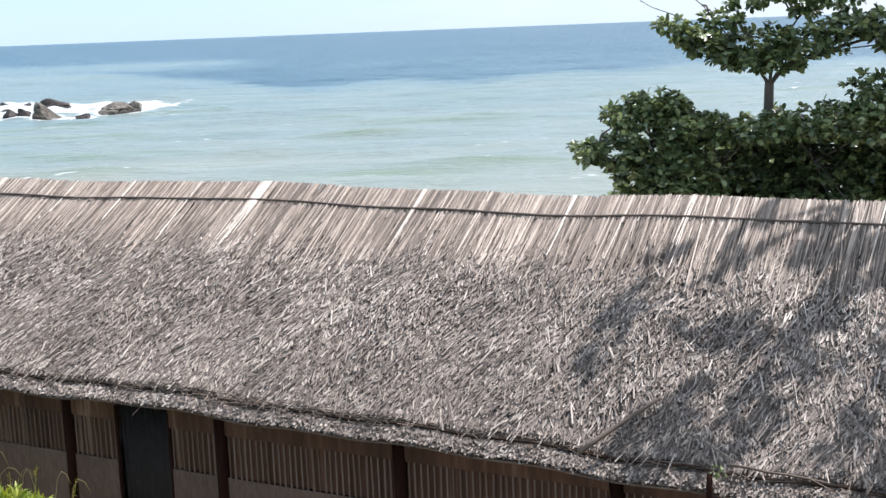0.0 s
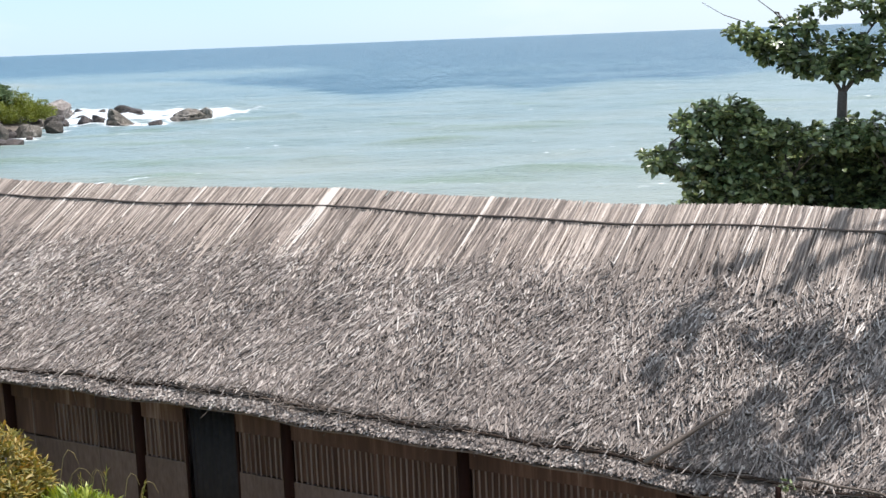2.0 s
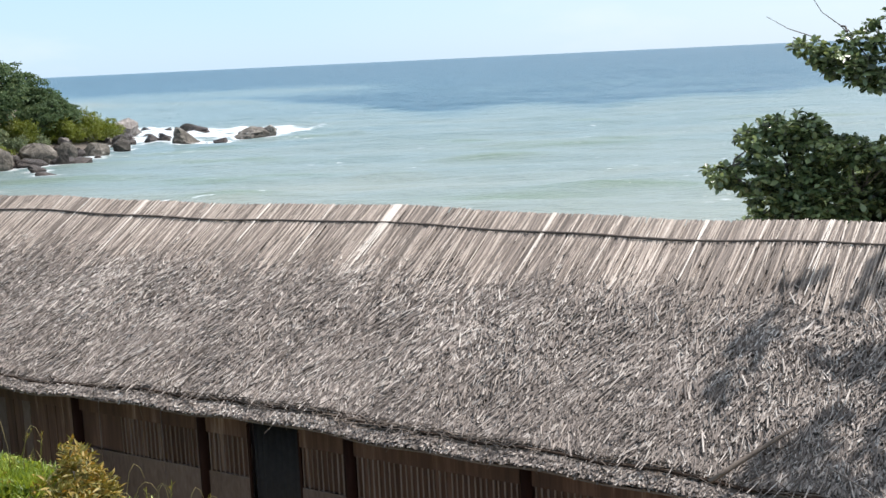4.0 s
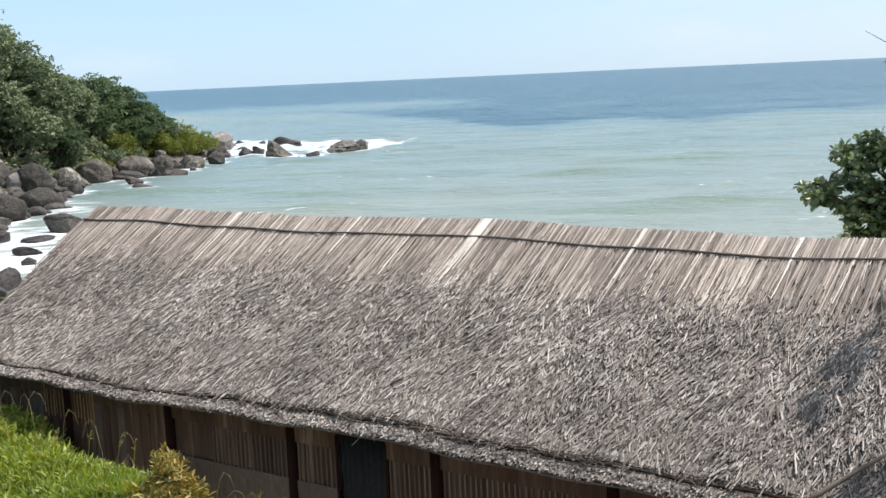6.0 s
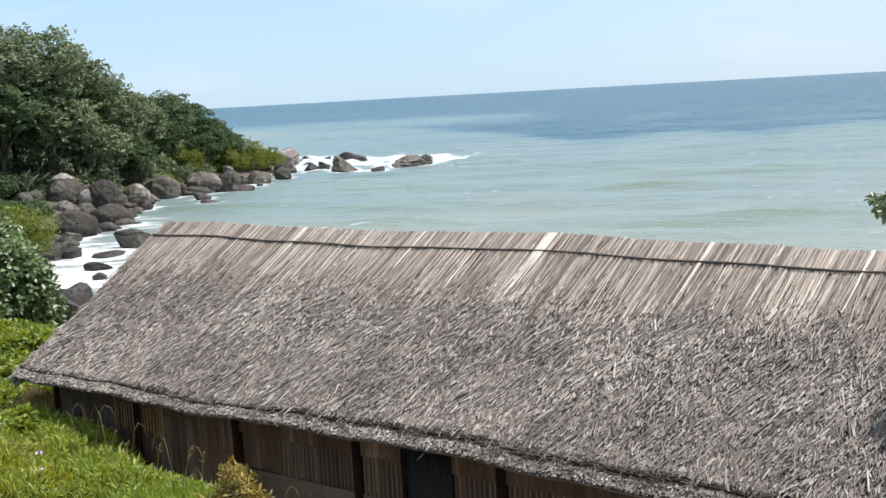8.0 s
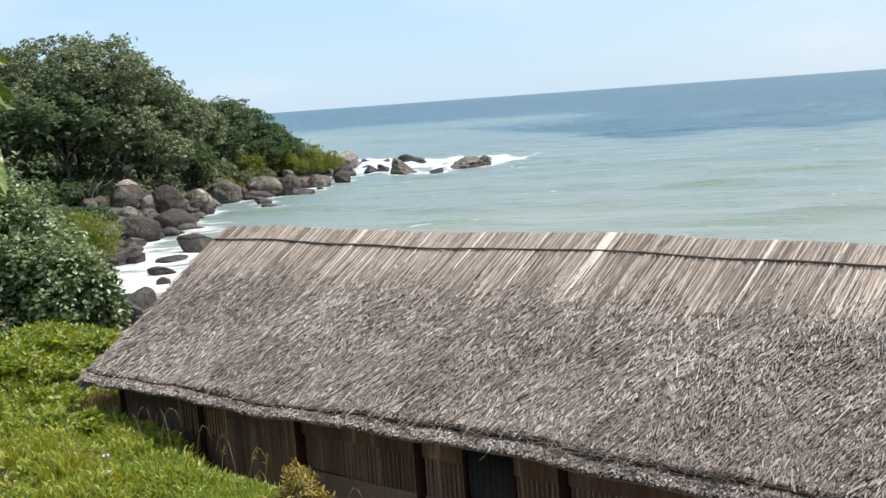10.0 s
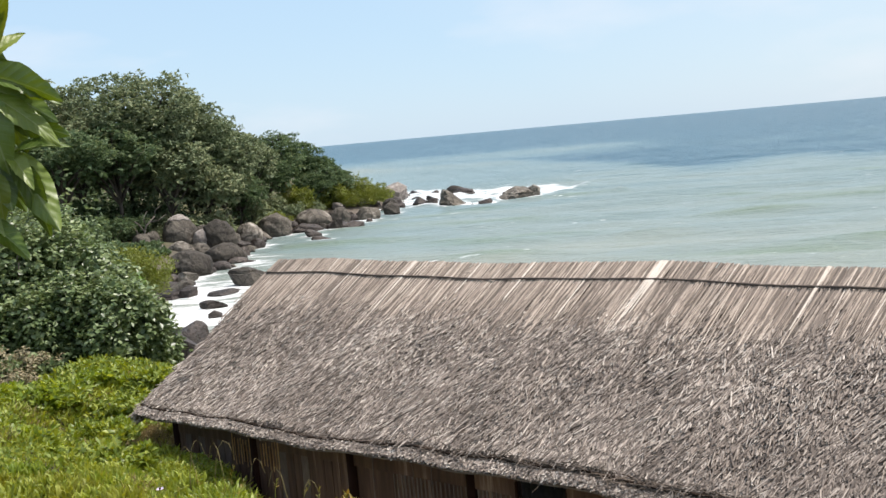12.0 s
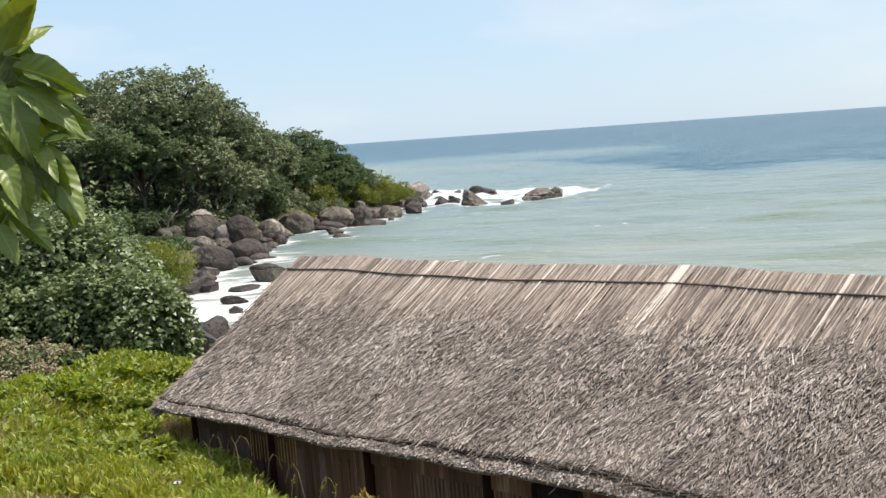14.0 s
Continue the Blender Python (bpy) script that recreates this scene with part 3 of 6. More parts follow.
def build_sea():
    az = np.concatenate([np.arange(-180, -12, 6.0), np.arange(-12, 72, 0.25), np.arange(72, 180, 6.0)])
    r = [16.0]
    while r[-1] < 4900:
        r.append(r[-1] * (1.013 if 40 < r[-1] < 240 else 1.02 if r[-1] < 700 else 1.06))
    r = np.array(r)
    deg, rr = np.meshgrid(az, r)
    a = np.radians(deg)
    x, y = -rr * np.sin(a), rr * np.cos(a)
    z = np.zeros_like(x)
    wr = np.random.default_rng(3)
    for _ in range(24):
        lam, th = wr.uniform(4, 17), wr.normal(-0.35, 0.4)
        k = math.tau / lam
        ph = k * (x * math.sin(th) + y * math.cos(th)) + wr.uniform(0, 6.28)
        z += 0.0042 * lam * (1 - np.abs(np.sin(ph / 2))) * 2
    d = coast_distance(x, y)
    z = (z - z.mean()) * smooth(1500, 250, rr) * (0.4 + 0.6 * smooth(0, -25, d))
    foam = np.exp(-np.maximum(-d, 0) / 2.0) * 0.55 * (x < -40)
    # single swells that roll in over the shallows
    swell = np.zeros_like(x)
    for _ in range(34):
        sa, sr, long, deep = wr.uniform(6, 54), wr.uniform(34, 175), wr.uniform(3.5, 9), wr.uniform(0.9, 1.7)
        th = -math.radians(33) + wr.normal(0, 0.12)
        dx, dy = x + sr * math.sin(math.radians(sa)), y - sr * math.cos(math.radians(sa))
        along, across = dx * math.cos(th) - dy * math.sin(th), dx * math.sin(th) + dy * math.cos(th)
        across = across + 0.012 * along ** 2
        ridge = np.exp(-(along / long) ** 2) * (d < -4)
        z += wr.uniform(0.16, 0.34) * ridge * np.exp(-(across / deep) ** 2)
        swell = np.maximum(swell, 0.75 * ridge * np.exp(-((across + 0.8 * deep) / deep) ** 2))
        foam = np.maximum(foam, wr.choice((0.0, 0.3, 0.42)) * np.exp(-((along - wr.uniform(-1, 1) * long * 0.5) / (0.4 * long)) ** 2) * np.exp(-((across + 0.1) / 0.5) ** 2) * (d < -4))
    foam = np.maximum(foam, 0.5 * np.exp(-((((x + 68) * 0.84 - (y - 46) * 0.54) / 17) ** 2 + (((x + 68) * 0.54 + (y - 46) * 0.84) / 6.5) ** 2)))
    foam = np.maximum(foam, 0.72 * np.exp(-((((x + 59) * 0.84 - (y - 39.5) * 0.54) / 6) ** 2 + (((x + 59) * 0.54 + (y - 39.5) * 0.84) / 9) ** 2)))
    foam = np.maximum(foam, 0.4 * np.exp(-((((x + 83) * 0.84 - (y - 60) * 0.54) / 12) ** 2 + (((x + 83) * 0.54 + (y - 60) * 0.84) / 4.5) ** 2)))
    # the surf that breaks over the rocks off the point, thinning towards its open end
    middle = 174 + 9 * smooth(42.5, 47.5, deg)
    half = 3.0 + 14 * smooth(38.6, 42.0, deg) + 12 * smooth(43, 47, deg)
    surf = np.exp(-((rr - middle) / half) ** 4) * smooth(37.6, 39.4, deg) * smooth(51, 47.5, deg)
    foam = np.maximum(foam, 0.49 * surf)
    lump = np.sin(x * 0.9 + 1.7 * np.sin(y * 0.5)) * np.sin(y * 0.8 + 1.3 * np.sin(x * 0.4))
    z += surf * (0.2 + 0.35 * lump)
    # curling crests at the open end
    for ca, cr, wide, deep in CRESTS:
        crest = np.exp(-((deg - ca) / wide) ** 2 - ((rr - cr) / deep) ** 2)
        foam, z = np.maximum(foam, 0.52 * crest), z + 0.5 * crest
    inlet = np.exp(-(((x + 101) / 5) ** 2 + ((y - 98) / 2.5) ** 2))
    foam = np.maximum(foam, 0.45 * inlet)
    for px, py, w, h, _ in POINT + COVE:
        foam = np.maximum(foam, 0.62 * np.exp(-np.maximum(np.hypot(x - px, y - py) - w / 2, 0) / 1.8))
    for px, py, w, h, _ in MIDDLE + BEACH:
        foam = np.maximum(foam, 0.56 * np.exp(-np.maximum(np.hypot(x - px, y - py) - w / 2, 0) / 1.6))
    # the silty inshore water ends in an uneven line, farther out on the headland's side
    edge = 212 + 130 * smooth(34, 43, deg) + 60 * smooth(43, 50, deg) + 10 * np.sin(deg * 0.9) + 30 * smooth(26, 16, deg)
    off = 0.02 + 0.17 * smooth(45, 160, rr) + 0.36 * smooth(-26, 26, rr - edge) + 0.2 * smooth(0, 900, rr - edge)
    off = off - 0.3 * np.exp(-((rr - 430) / 55) ** 2) * smooth(33, 40, deg) + 0.11 * np.exp(-((rr - 265) / 50) ** 2) * smooth(50, 42, deg) * smooth(30, 36, deg)
    nx, ny = len(az), len(r)
    i = (np.arange(ny - 1)[:, None] * nx + np.arange(nx - 1)[None])
    f = np.stack([i, i + nx, i + nx + 1, i + 1], 2).reshape(-1, 4)
    last = np.arange(ny - 1) * nx + nx - 1
    f = np.concatenate([f, np.stack([last, last + nx, last - nx + 1 + nx, last - nx + 1], 1)])
    me = mesh_of("sea", np.stack([x, y, z], 2).reshape(-1, 3), f)
    for name, values in (("foam", foam), ("offshore", off), ("swell", swell)):
        me.attributes.new(name, "FLOAT", "POINT").data.foreach_set("value", values.ravel().astype(np.float32))
    me.polygons.foreach_set("use_smooth", [True] * len(me.polygons))
    return tagged(link_mesh("sea", me, SEA), "choppy blue-green sea with white foam by the rocks", "sea", kind="structure")


build_sea()
tagged(solid("seabed", [(-6000, -6000, -6), (6000, -6000, -6), (6000, 6000, -6), (-6000, 6000, -6)], [(0, 1, 2, 3)], GROUND), "sandy sea floor under the water", "seabed", kind="structure")

# ---- rocks ----


def boulder_mesh(seed, sharp, fine=4, slope=0.0, cap=0.0):
    """A worn block, -1 to 1 across and 0 to 1 high: rounded with a few open joints, or broken into flat faces; slope: its top falls along x."""
    rnd = random.Random(seed)
    bm = bmesh.new()
    bmesh.ops.create_icosphere(bm, subdivisions=fine, radius=1)
    o = Vector((seed * 7.3, seed * 3.1, seed * 1.7))
    cuts = [(Vector([rnd.uniform(-1, 1), rnd.uniform(-1, 1), rnd.uniform(-0.3, 1)]).normalized(), rnd.uniform(0.45, 0.8) if sharp else rnd.uniform(0.74, 1.0)) for _ in range(13 if sharp else 7)]
    if sharp and not slope:
        cuts.append((Vector((rnd.choice((-0.6, 0.6)), rnd.uniform(-0.3, 0.3), 1)).normalized(), 0.45))
    joints = [(Vector([rnd.uniform(-0.35, 0.35), rnd.uniform(-0.35, 0.35), rnd.choice((-1, 1))]).normalized() if k < 1 else Vector([rnd.uniform(-1, 1), rnd.uniform(-1, 1), rnd.uniform(-0.4, 0.4)]).normalized(),
               rnd.uniform(-0.1, 0.55), rnd.uniform(0.06, 0.12)) for k in range(3)]
    e = 2.6 if sharp else 2.15
    for v in bm.verts:
        n = v.co.normalized()
        box_like = 1 / (abs(n.x) ** e + abs(n.y) ** e + abs(n.z) ** e) ** (1 / e)
        k = box_like * (1 + (0.3 if sharp else 0.13) * noise.noise(n * 0.9 + o) + (0.26 if sharp else 0.085) * noise.noise(n * 2.1 + o) + (0.09 if sharp else 0.04) * noise.noise(n * 5.5 + o) + (0.05 if sharp else 0.018) * noise.noise(n * 12 + o))
        p = n * k
        for c, lim in cuts:
            over = p.dot(c) - lim
            if over > 0:
                p -= c * over * (0.95 if sharp else 0.75)
        for c, level, deep in joints:
            side = p.dot(c) - level + 0.12 * noise.noise(n * 2 + o + c)
            p *= 1 - deep * math.exp(-(side / 0.045) ** 2) + (0.025 if side > 0 else 0.0)
        v.co = p
    lo = [min(v.co[i] for v in bm.verts) for i in range(3)]
    hi = [max(v.co[i] for v in bm.verts) for i in range(3)]
    for v in bm.verts:
        q = [(v.co[i] - lo[i]) / (hi[i] - lo[i]) for i in range(3)]
        v.co = Vector((2 * q[0] - 1, 2 * q[1] - 1, q[2] * (1 - slope * smooth(0.1, 1.0, q[0]) * smooth(0.3, 0.6, q[2]))))
    if cap:  # only the top of the block, with a flat underside
        bmesh.ops.delete(bm, geom=[v for v in bm.verts if v.co.z < cap - 0.05 * v.co.x + 0.04 * noise.noise(v.co * 3 + o)], context="VERTS")
        bmesh.ops.holes_fill(bm, edges=bm.edges[:], sides=0)
    me = bpy.data.meshes.new("boulder")
    bm.to_mesh(me)
    bm.free()
    me.polygons.foreach_set("use_smooth", [not sharp] * len(me.polygons))
    return me


def boulder(i, x, y, w, h, foot, material, label, group, sharp=False, fine=4, slope=0.0):
    ob = link_mesh("boulder", boulder_mesh(i + 1, sharp, fine, slope), material)
    tagged(ob, label, "rock", group)
    sink = 0.42 * h + 0.15
    ob.scale = (w / 2 * (1.04 if sharp else 1.12), w / 2 * random.uniform(0.85, 1.1), h + sink)
    ob.location = (x, y, foot - sink)
    turn = 0 if slope else random.choice((0, math.pi)) + random.uniform(-0.25, 0.25)
    tip = 0.06 if sharp else 0.22
    ob.rotation_euler = (random.uniform(-tip, tip), random.uniform(-tip, tip), math.atan2(-x, y) + turn)
    return ob


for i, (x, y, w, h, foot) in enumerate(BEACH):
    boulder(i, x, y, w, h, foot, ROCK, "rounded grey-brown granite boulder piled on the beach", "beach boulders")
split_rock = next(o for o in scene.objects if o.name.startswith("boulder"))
slab = tagged(link_mesh("boulder", boulder_mesh(1, False, 4, 0.0, 0.8), PALE_ROCK), "pale slab that caps the top of a boulder", "rock", "beach boulders")
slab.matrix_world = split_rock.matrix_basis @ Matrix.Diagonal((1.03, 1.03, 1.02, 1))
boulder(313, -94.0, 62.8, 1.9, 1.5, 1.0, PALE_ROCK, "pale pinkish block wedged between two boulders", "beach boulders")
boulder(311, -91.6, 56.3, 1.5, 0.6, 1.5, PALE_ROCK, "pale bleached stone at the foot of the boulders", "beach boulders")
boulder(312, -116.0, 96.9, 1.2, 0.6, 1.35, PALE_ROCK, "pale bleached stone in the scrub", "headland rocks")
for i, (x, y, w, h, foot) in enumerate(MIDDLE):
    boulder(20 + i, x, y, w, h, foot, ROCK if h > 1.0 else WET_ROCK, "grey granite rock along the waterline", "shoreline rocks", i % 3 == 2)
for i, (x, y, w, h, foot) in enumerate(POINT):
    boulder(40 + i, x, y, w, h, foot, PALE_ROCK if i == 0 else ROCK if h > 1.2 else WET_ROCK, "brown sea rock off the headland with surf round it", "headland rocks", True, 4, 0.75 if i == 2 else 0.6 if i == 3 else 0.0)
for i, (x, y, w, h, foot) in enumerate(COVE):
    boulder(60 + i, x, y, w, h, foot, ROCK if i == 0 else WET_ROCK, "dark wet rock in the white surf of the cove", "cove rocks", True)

for i in range(110):
    k = 7 + random.random() * 10.99
    (ax, ay), (bx, by) = COAST[int(k)], COAST[int(k) + 1]
    f = k - int(k)
    w = random.uniform(0.4, 1.9)
    x, y = ax + (bx - ax) * f + random.uniform(-1.6, 2.4), ay + (by - ay) * f + random.uniform(-1.8, 1.8)
    boulder(100 + i, x, y, w, w * random.uniform(0.25, 0.6), max(min(height_at(x, y), 0.5), 0.0), ROCK if i % 3 == 0 else WET_ROCK, "small broken rock on the shore", "shore stones", i % 2 == 0, 3)

# ---- the thatched hut ----
X0, X1 = -20.2, 4.5           # gable ends of the roof
RIDGE_Y, RIDGE_Z = 15.2, 6.72
EAVE_Y, EAVE_Z = 11.42, 4.54    # lower edge of the thatch
WALL_Y, FLOOR_Z = 12.0, 2.2
BACK_Y = 2 * RIDGE_Y - WALL_Y
SLOPE = math.atan2(RIDGE_Z - EAVE_Z, RIDGE_Y - EAVE_Y)
LENGTH = math.hypot(RIDGE_Z - EAVE_Z, RIDGE_Y - EAVE_Y)

hut = empty("thatched_hut", (0, 0, 0), "long hut with weathered grey thatch roof and bamboo slat walls", "hut")
roof = new("roof")
roof.parent = hut
tagged(roof, "sagging grey-brown thatched gable roof")


def sag(x):
    """The uneven ridge: a hump at mid-length, hollows on both sides of it."""
    hump = 0.05 * np.exp(-((x + 11.0) / 1.5) ** 2) + 0.025 * np.exp(-((x + 18.6) / 1.2) ** 2) + 0.025 * np.exp(-((x + 3.9) / 1.3) ** 2)
    return hump - 0.025 * np.exp(-((x + 6.3) / 1.1) ** 2) - 0.015 * np.exp(-((x + 14.8) / 1.6) ** 2) + 0.008 * np.sin(x * 2.3)


def on_roof(x, v, lift=0.0, back=False):
    """Points of the thatch: x along the ridge, v metres down the slope from it."""
    belly = -0.03 * np.sin(np.pi * np.clip(v / LENGTH, 0, 1)) + (0.03 * np.sin(x * 1.7 + v * 1.3) + 0.02 * np.sin(x * 4.1 - v * 2.2)) * smooth(1.1, 2.4, v)
    y = RIDGE_Y - v * math.cos(SLOPE) - (lift + belly) * math.sin(SLOPE)
    z = RIDGE_Z - v * math.sin(SLOPE) + (lift + belly) * math.cos(SLOPE) + sag(x) * (1 - 0.4 * v / LENGTH)
    z = z - 0.15 * smooth(-8.0, -1.0, x) * np.clip(v / LENGTH, 0, 1) ** 2
    low = np.clip(v / LENGTH, 0, 1) * smooth(-14.5, X0, x)  # the gable edge is cut aslant
    z = z - 0.045 * np.clip(v / LENGTH, 0, 1) ** 2 * smooth(-11.5, -15.0, x)
    if back:
        y = 2 * RIDGE_Y - y
    return np.stack([x + 0.4 * low, y, z], -1)


def groove_at(x):
    """Metres down the slope to the tied groove above the eave."""
    return LENGTH - 0.25 + 0.05 * smooth(-11.5, -14.5, x)


def thatch_slab(back):
    gx = np.linspace(X0, X1, 100)
    gv = np.linspace(0, LENGTH, 14)
    a, b = np.meshgrid(gx, gv)
    top, under = on_roof(a, b, 0.0, back), on_roof(a, b, -0.2 + 0.165 * smooth(LENGTH - 0.4, LENGTH, b), back)
    v = np.concatenate([top.reshape(-1, 3), under.reshape(-1, 3)])
    nx, ny, n = len(gx), len(gv), len(gx) * len(gv)
    i = (np.arange(ny - 1)[:, None] * nx + np.arange(nx - 1)[None]).ravel()
    f = [np.stack([i, i + nx, i + nx + 1, i + 1], 1), n + np.stack([i, i + 1, i + nx + 1, i + nx], 1)]
    for rim in (np.arange(nx), (ny - 1) * nx + np.arange(nx), np.arange(ny) * nx, np.arange(ny) * nx + nx - 1):
        f.append(np.stack([rim[:-1], rim[1:], rim[1:] + n, rim[:-1] + n], 1))
    return mesh_of("thatch_layer", v, np.concatenate(f))


link_mesh("thatch_layer", thatch_slab(False), THATCH_BASE, roof)
link_mesh("thatch_layer", thatch_slab(True), THATCH_BASE, roof)
down = np.array([0, -math.cos(SLOPE), -math.sin(SLOPE)])
normal = np.array([0, -math.sin(SLOPE), math.cos(SLOPE)])


def thatch_tufts(count, v0, v1, length, width, lift, back=False, swing=0.32):
    x, v = rng.uniform(X0 - 0.03, X1, count), v0 + (v1 - v0) * rng.random(count) ** 0.85
    thin = rng.random(count) > smooth(0.7, 1.55, v + 0.18 * np.sin(x * 2.7) * np.sin(x * 0.9))  # sparse under the ridge reeds
    v = np.where(thin, rng.uniform(1.4, v1, count), v)
    groove = groove_at(x) + 0.02 * np.sin(x * 1.3)
    v = np.where(np.abs(v + 0.055 - groove) < 0.075, v - 0.16, v)
    p = on_roof(x, v, rng.uniform(0.0, 0.03, count), back)
    dn, nm = down * ([1, -1, 1] if back else [1, 1, 1]), normal * ([1, -1, 1] if back else [1, 1, 1])
    along = dn + nm * rng.uniform(lift * 0.3, lift, (count, 1)) + np.array([1, 0, 0]) * (rng.normal(0, swing, (count, 1)) + 0.22 * (np.sin(x * 2.9 + 2 * np.sin(v * 2.3)) * np.sin(v * 3.7 + x))[:, None])
    up = nm + 0.6 * rng.normal(size=(count, 3))
    size = np.stack([width * rng.uniform(0.55, 1.5, count), length * rng.uniform(0.5, 1.7, count), width * 0.5 * np.ones(count)], 1)
    return scattered(REED_V, REED_T, frames(along, up), size, p)


v, f = thatch_tufts(122000, 0.7, LENGTH - 0.12, 0.082, 0.0192, 0.2, swing=0.42)
tagged(link_mesh("thatch", mesh_of("thatch", v, f), THATCH, roof, "short weathered grey thatch ends"), kind="stuff")
v, f = thatch_tufts(9000, 1.0, LENGTH - 0.3, 0.2, 0.015, 0.2, swing=0.3)
tagged(link_mesh("thatch", mesh_of("thatch", v + np.array([0, 0, 0.01]), f), THATCH, roof), kind="stuff")
v, f = thatch_tufts(9000, 0.3, LENGTH - 0.05, 0.3, 0.05, 0.2, True)
tagged(link_mesh("thatch", mesh_of("thatch", v, f), THATCH, roof), kind="stuff")


def eave_fringe(count):
    x = rng.uniform(X0, X1, count)
    k = rng.random(count)
    p = on_roof(x, LENGTH - 0.02 - 0.17 * rng.random(count), -0.04 * k * k + 0.035)
    along = np.array([0, -0.85, -0.36]) + 0.26 * rng.normal(size=(count, 3))
    up = np.array([0, -0.4, 0.9]) + 0.5 * rng.normal(size=(count, 3))
    size = np.stack([0.025 * rng.uniform(0.6, 1.4, count), rng.uniform(0.025, 0.06, count), np.full(count, 0.012)], 1)
    return scattered(REED_V, REED_T, frames(along, up), size, p)


v, f = eave_fringe(15000)
tagged(link_mesh("eave_fringe", mesh_of("eave_fringe", v, f), THATCH, roof, "cut thatch ends along the eave"), kind="stuff")


def gable_fringe(count):
    v = rng.uniform(0, LENGTH, count)
    p = on_roof(np.full(count, X0 + 0.02), v, -0.2 * rng.random(count))
    along = np.array([-0.5, 0, 0]) + down * 0.9 + 0.25 * rng.normal(size=(count, 3))
    up = normal + 0.5 * rng.normal(size=(count, 3))
    size = np.stack([0.02 * rng.uniform(0.6, 1.4, count), rng.uniform(0.05, 0.16, count), np.full(count, 0.01)], 1)
    return scattered(REED_V, REED_T, frames(along, up), size, p)


v, f = gable_fringe(3000)
tagged(link_mesh("gable_fringe", mesh_of("gable_fringe", v, f), THATCH, roof), kind="stuff")


def ridge_reeds(count, length, width, lift, back=False):
    x = np.sort(rng.uniform(X0, X1, count)) + 0.01 * rng.normal(size=count)
    p = on_roof(x, rng.uniform(-0.09, -0.04, count) + (0.11 if back else 0.0), rng.uniform(0.01, lift, count) - (0.02 if back else 0.0), back)
    dn, nm = down * ([1, -1, 1] if back else [1, 1, 1]), normal * ([1, -1, 1] if back else [1, 1, 1])
    along = dn + np.array([1, 0, 0]) * rng.normal(0, 0.045, (count, 1)) - nm * 0.022
    up = nm + 0.12 * rng.normal(size=(count, 3))
    ln = length * (0.5 + 0.85 * rng.beta(1.8, 2, count) + 0.05 * np.sin(x * 1.9) * np.sin(x * 0.7))
    size = np.stack([width * rng.uniform(0.5, 1.5, count), ln, np.full(count, 0.012)], 1)
    return scattered(REED_V, REED_T, frames(along, up), size, p)


v, f = ridge_reeds(4400, 1.55, 0.018, 0.04)
tagged(link_mesh("ridge_thatch", mesh_of("ridge_thatch", v, f), REED, roof, "long pale reeds of the ridge cap"), kind="stuff")
v, f = ridge_reeds(1500, 1.0, 0.03, 0.04, True)
tagged(link_mesh("ridge_thatch", mesh_of("ridge_thatch", v, f), REED, roof), kind="stuff")


# single reeds of the ridge cap, over the stretch nearest to the lookout
REED_MESHES = []
for k in range(4):
    me = mesh_of("ridge_reed", np.array(REED_V) * np.array([0.013 + 0.004 * k, 1.0, 0.014]) + np.array([0, 0, 0.0]), np.array(REED_T))
    me.materials.append(REED_PIECE)
    REED_MESHES.append(me)
for k in range(300):
    x = -13.0 + 12.5 * (k + random.random()) / 300
    ob = new("ridge_reed", random.choice(REED_MESHES))
    ob.parent = roof
    d3 = Vector(down) + Vector((random.gauss(0, 0.05), 0, 0)) - 0.01 * Vector(normal)
    ax_y = d3.normalized()
    ax_x = ax_y.cross(Vector(normal)).normalized()
    m = Matrix((ax_x, ax_y, ax_x.cross(ax_y))).transposed().to_4x4()
    ob.matrix_local = Matrix.Translation(Vector(on_roof(np.array(x), np.array(-0.06), 0.042))) @ m @ Matrix.Diagonal((1, 0.4 + 1.6 * random.betavariate(2, 2.4), 1, 1))

for xc, n in ((-10.85, 7), (-8.22, 3), (-13.4, 2), (-6.0, 3), (-16.2, 2), (-4.4, 3), (-12.1, 1), (-9.6, 1), (-7.2, 1), (-5.2, 1), (-14.6, 1), (-17.6, 1)):
    for k in range(n):
        me = REED_MESHES[2].copy()
        me.materials.clear()
        me.materials.append(PALE_PIECE)
        ob = new("ridge_reed", me)
        ob.parent = roof
        ax_y = (Vector(down) + Vector((random.gauss(0, 0.02), 0, 0)) - 0.01 * Vector(normal)).normalized()
        ax_x = ax_y.cross(Vector(normal)).normalized()
        m = Matrix((ax_x, ax_y, ax_x.cross(ax_y))).transposed().to_4x4()
        ob.matrix_local = Matrix.Translation(Vector(on_roof(np.array(xc + 0.02 * (k - n / 2)), np.array(-0.07), 0.046))) @ m @ Matrix.Diagonal((random.uniform(0.55, 1.05), random.uniform(0.7, 1.5), 1, 1))


def rope_along(v, r, lift, wave, name, x0=X0, x1=X1, steps=160, material=ROPE):
    bm = bmesh.new()
    pts = []
    for i in range(steps + 1):
        x = x0 + (x1 - x0) * i / steps
        pts.append(Vector(on_roof(np.array(x), np.array(v + (groove_at(x) - LENGTH + 0.25 if v > 3 else 0.0) + wave * (noise.noise(Vector((x * 0.8, v, 0))) + 0.5 * noise.noise(Vector((x * 3, v, 1))))), lift)))
    tube(bm, pts, r, r, 6, 0.5)
    return part(name, bm, material, roof, "dark twisted rope tied along the thatch", True)


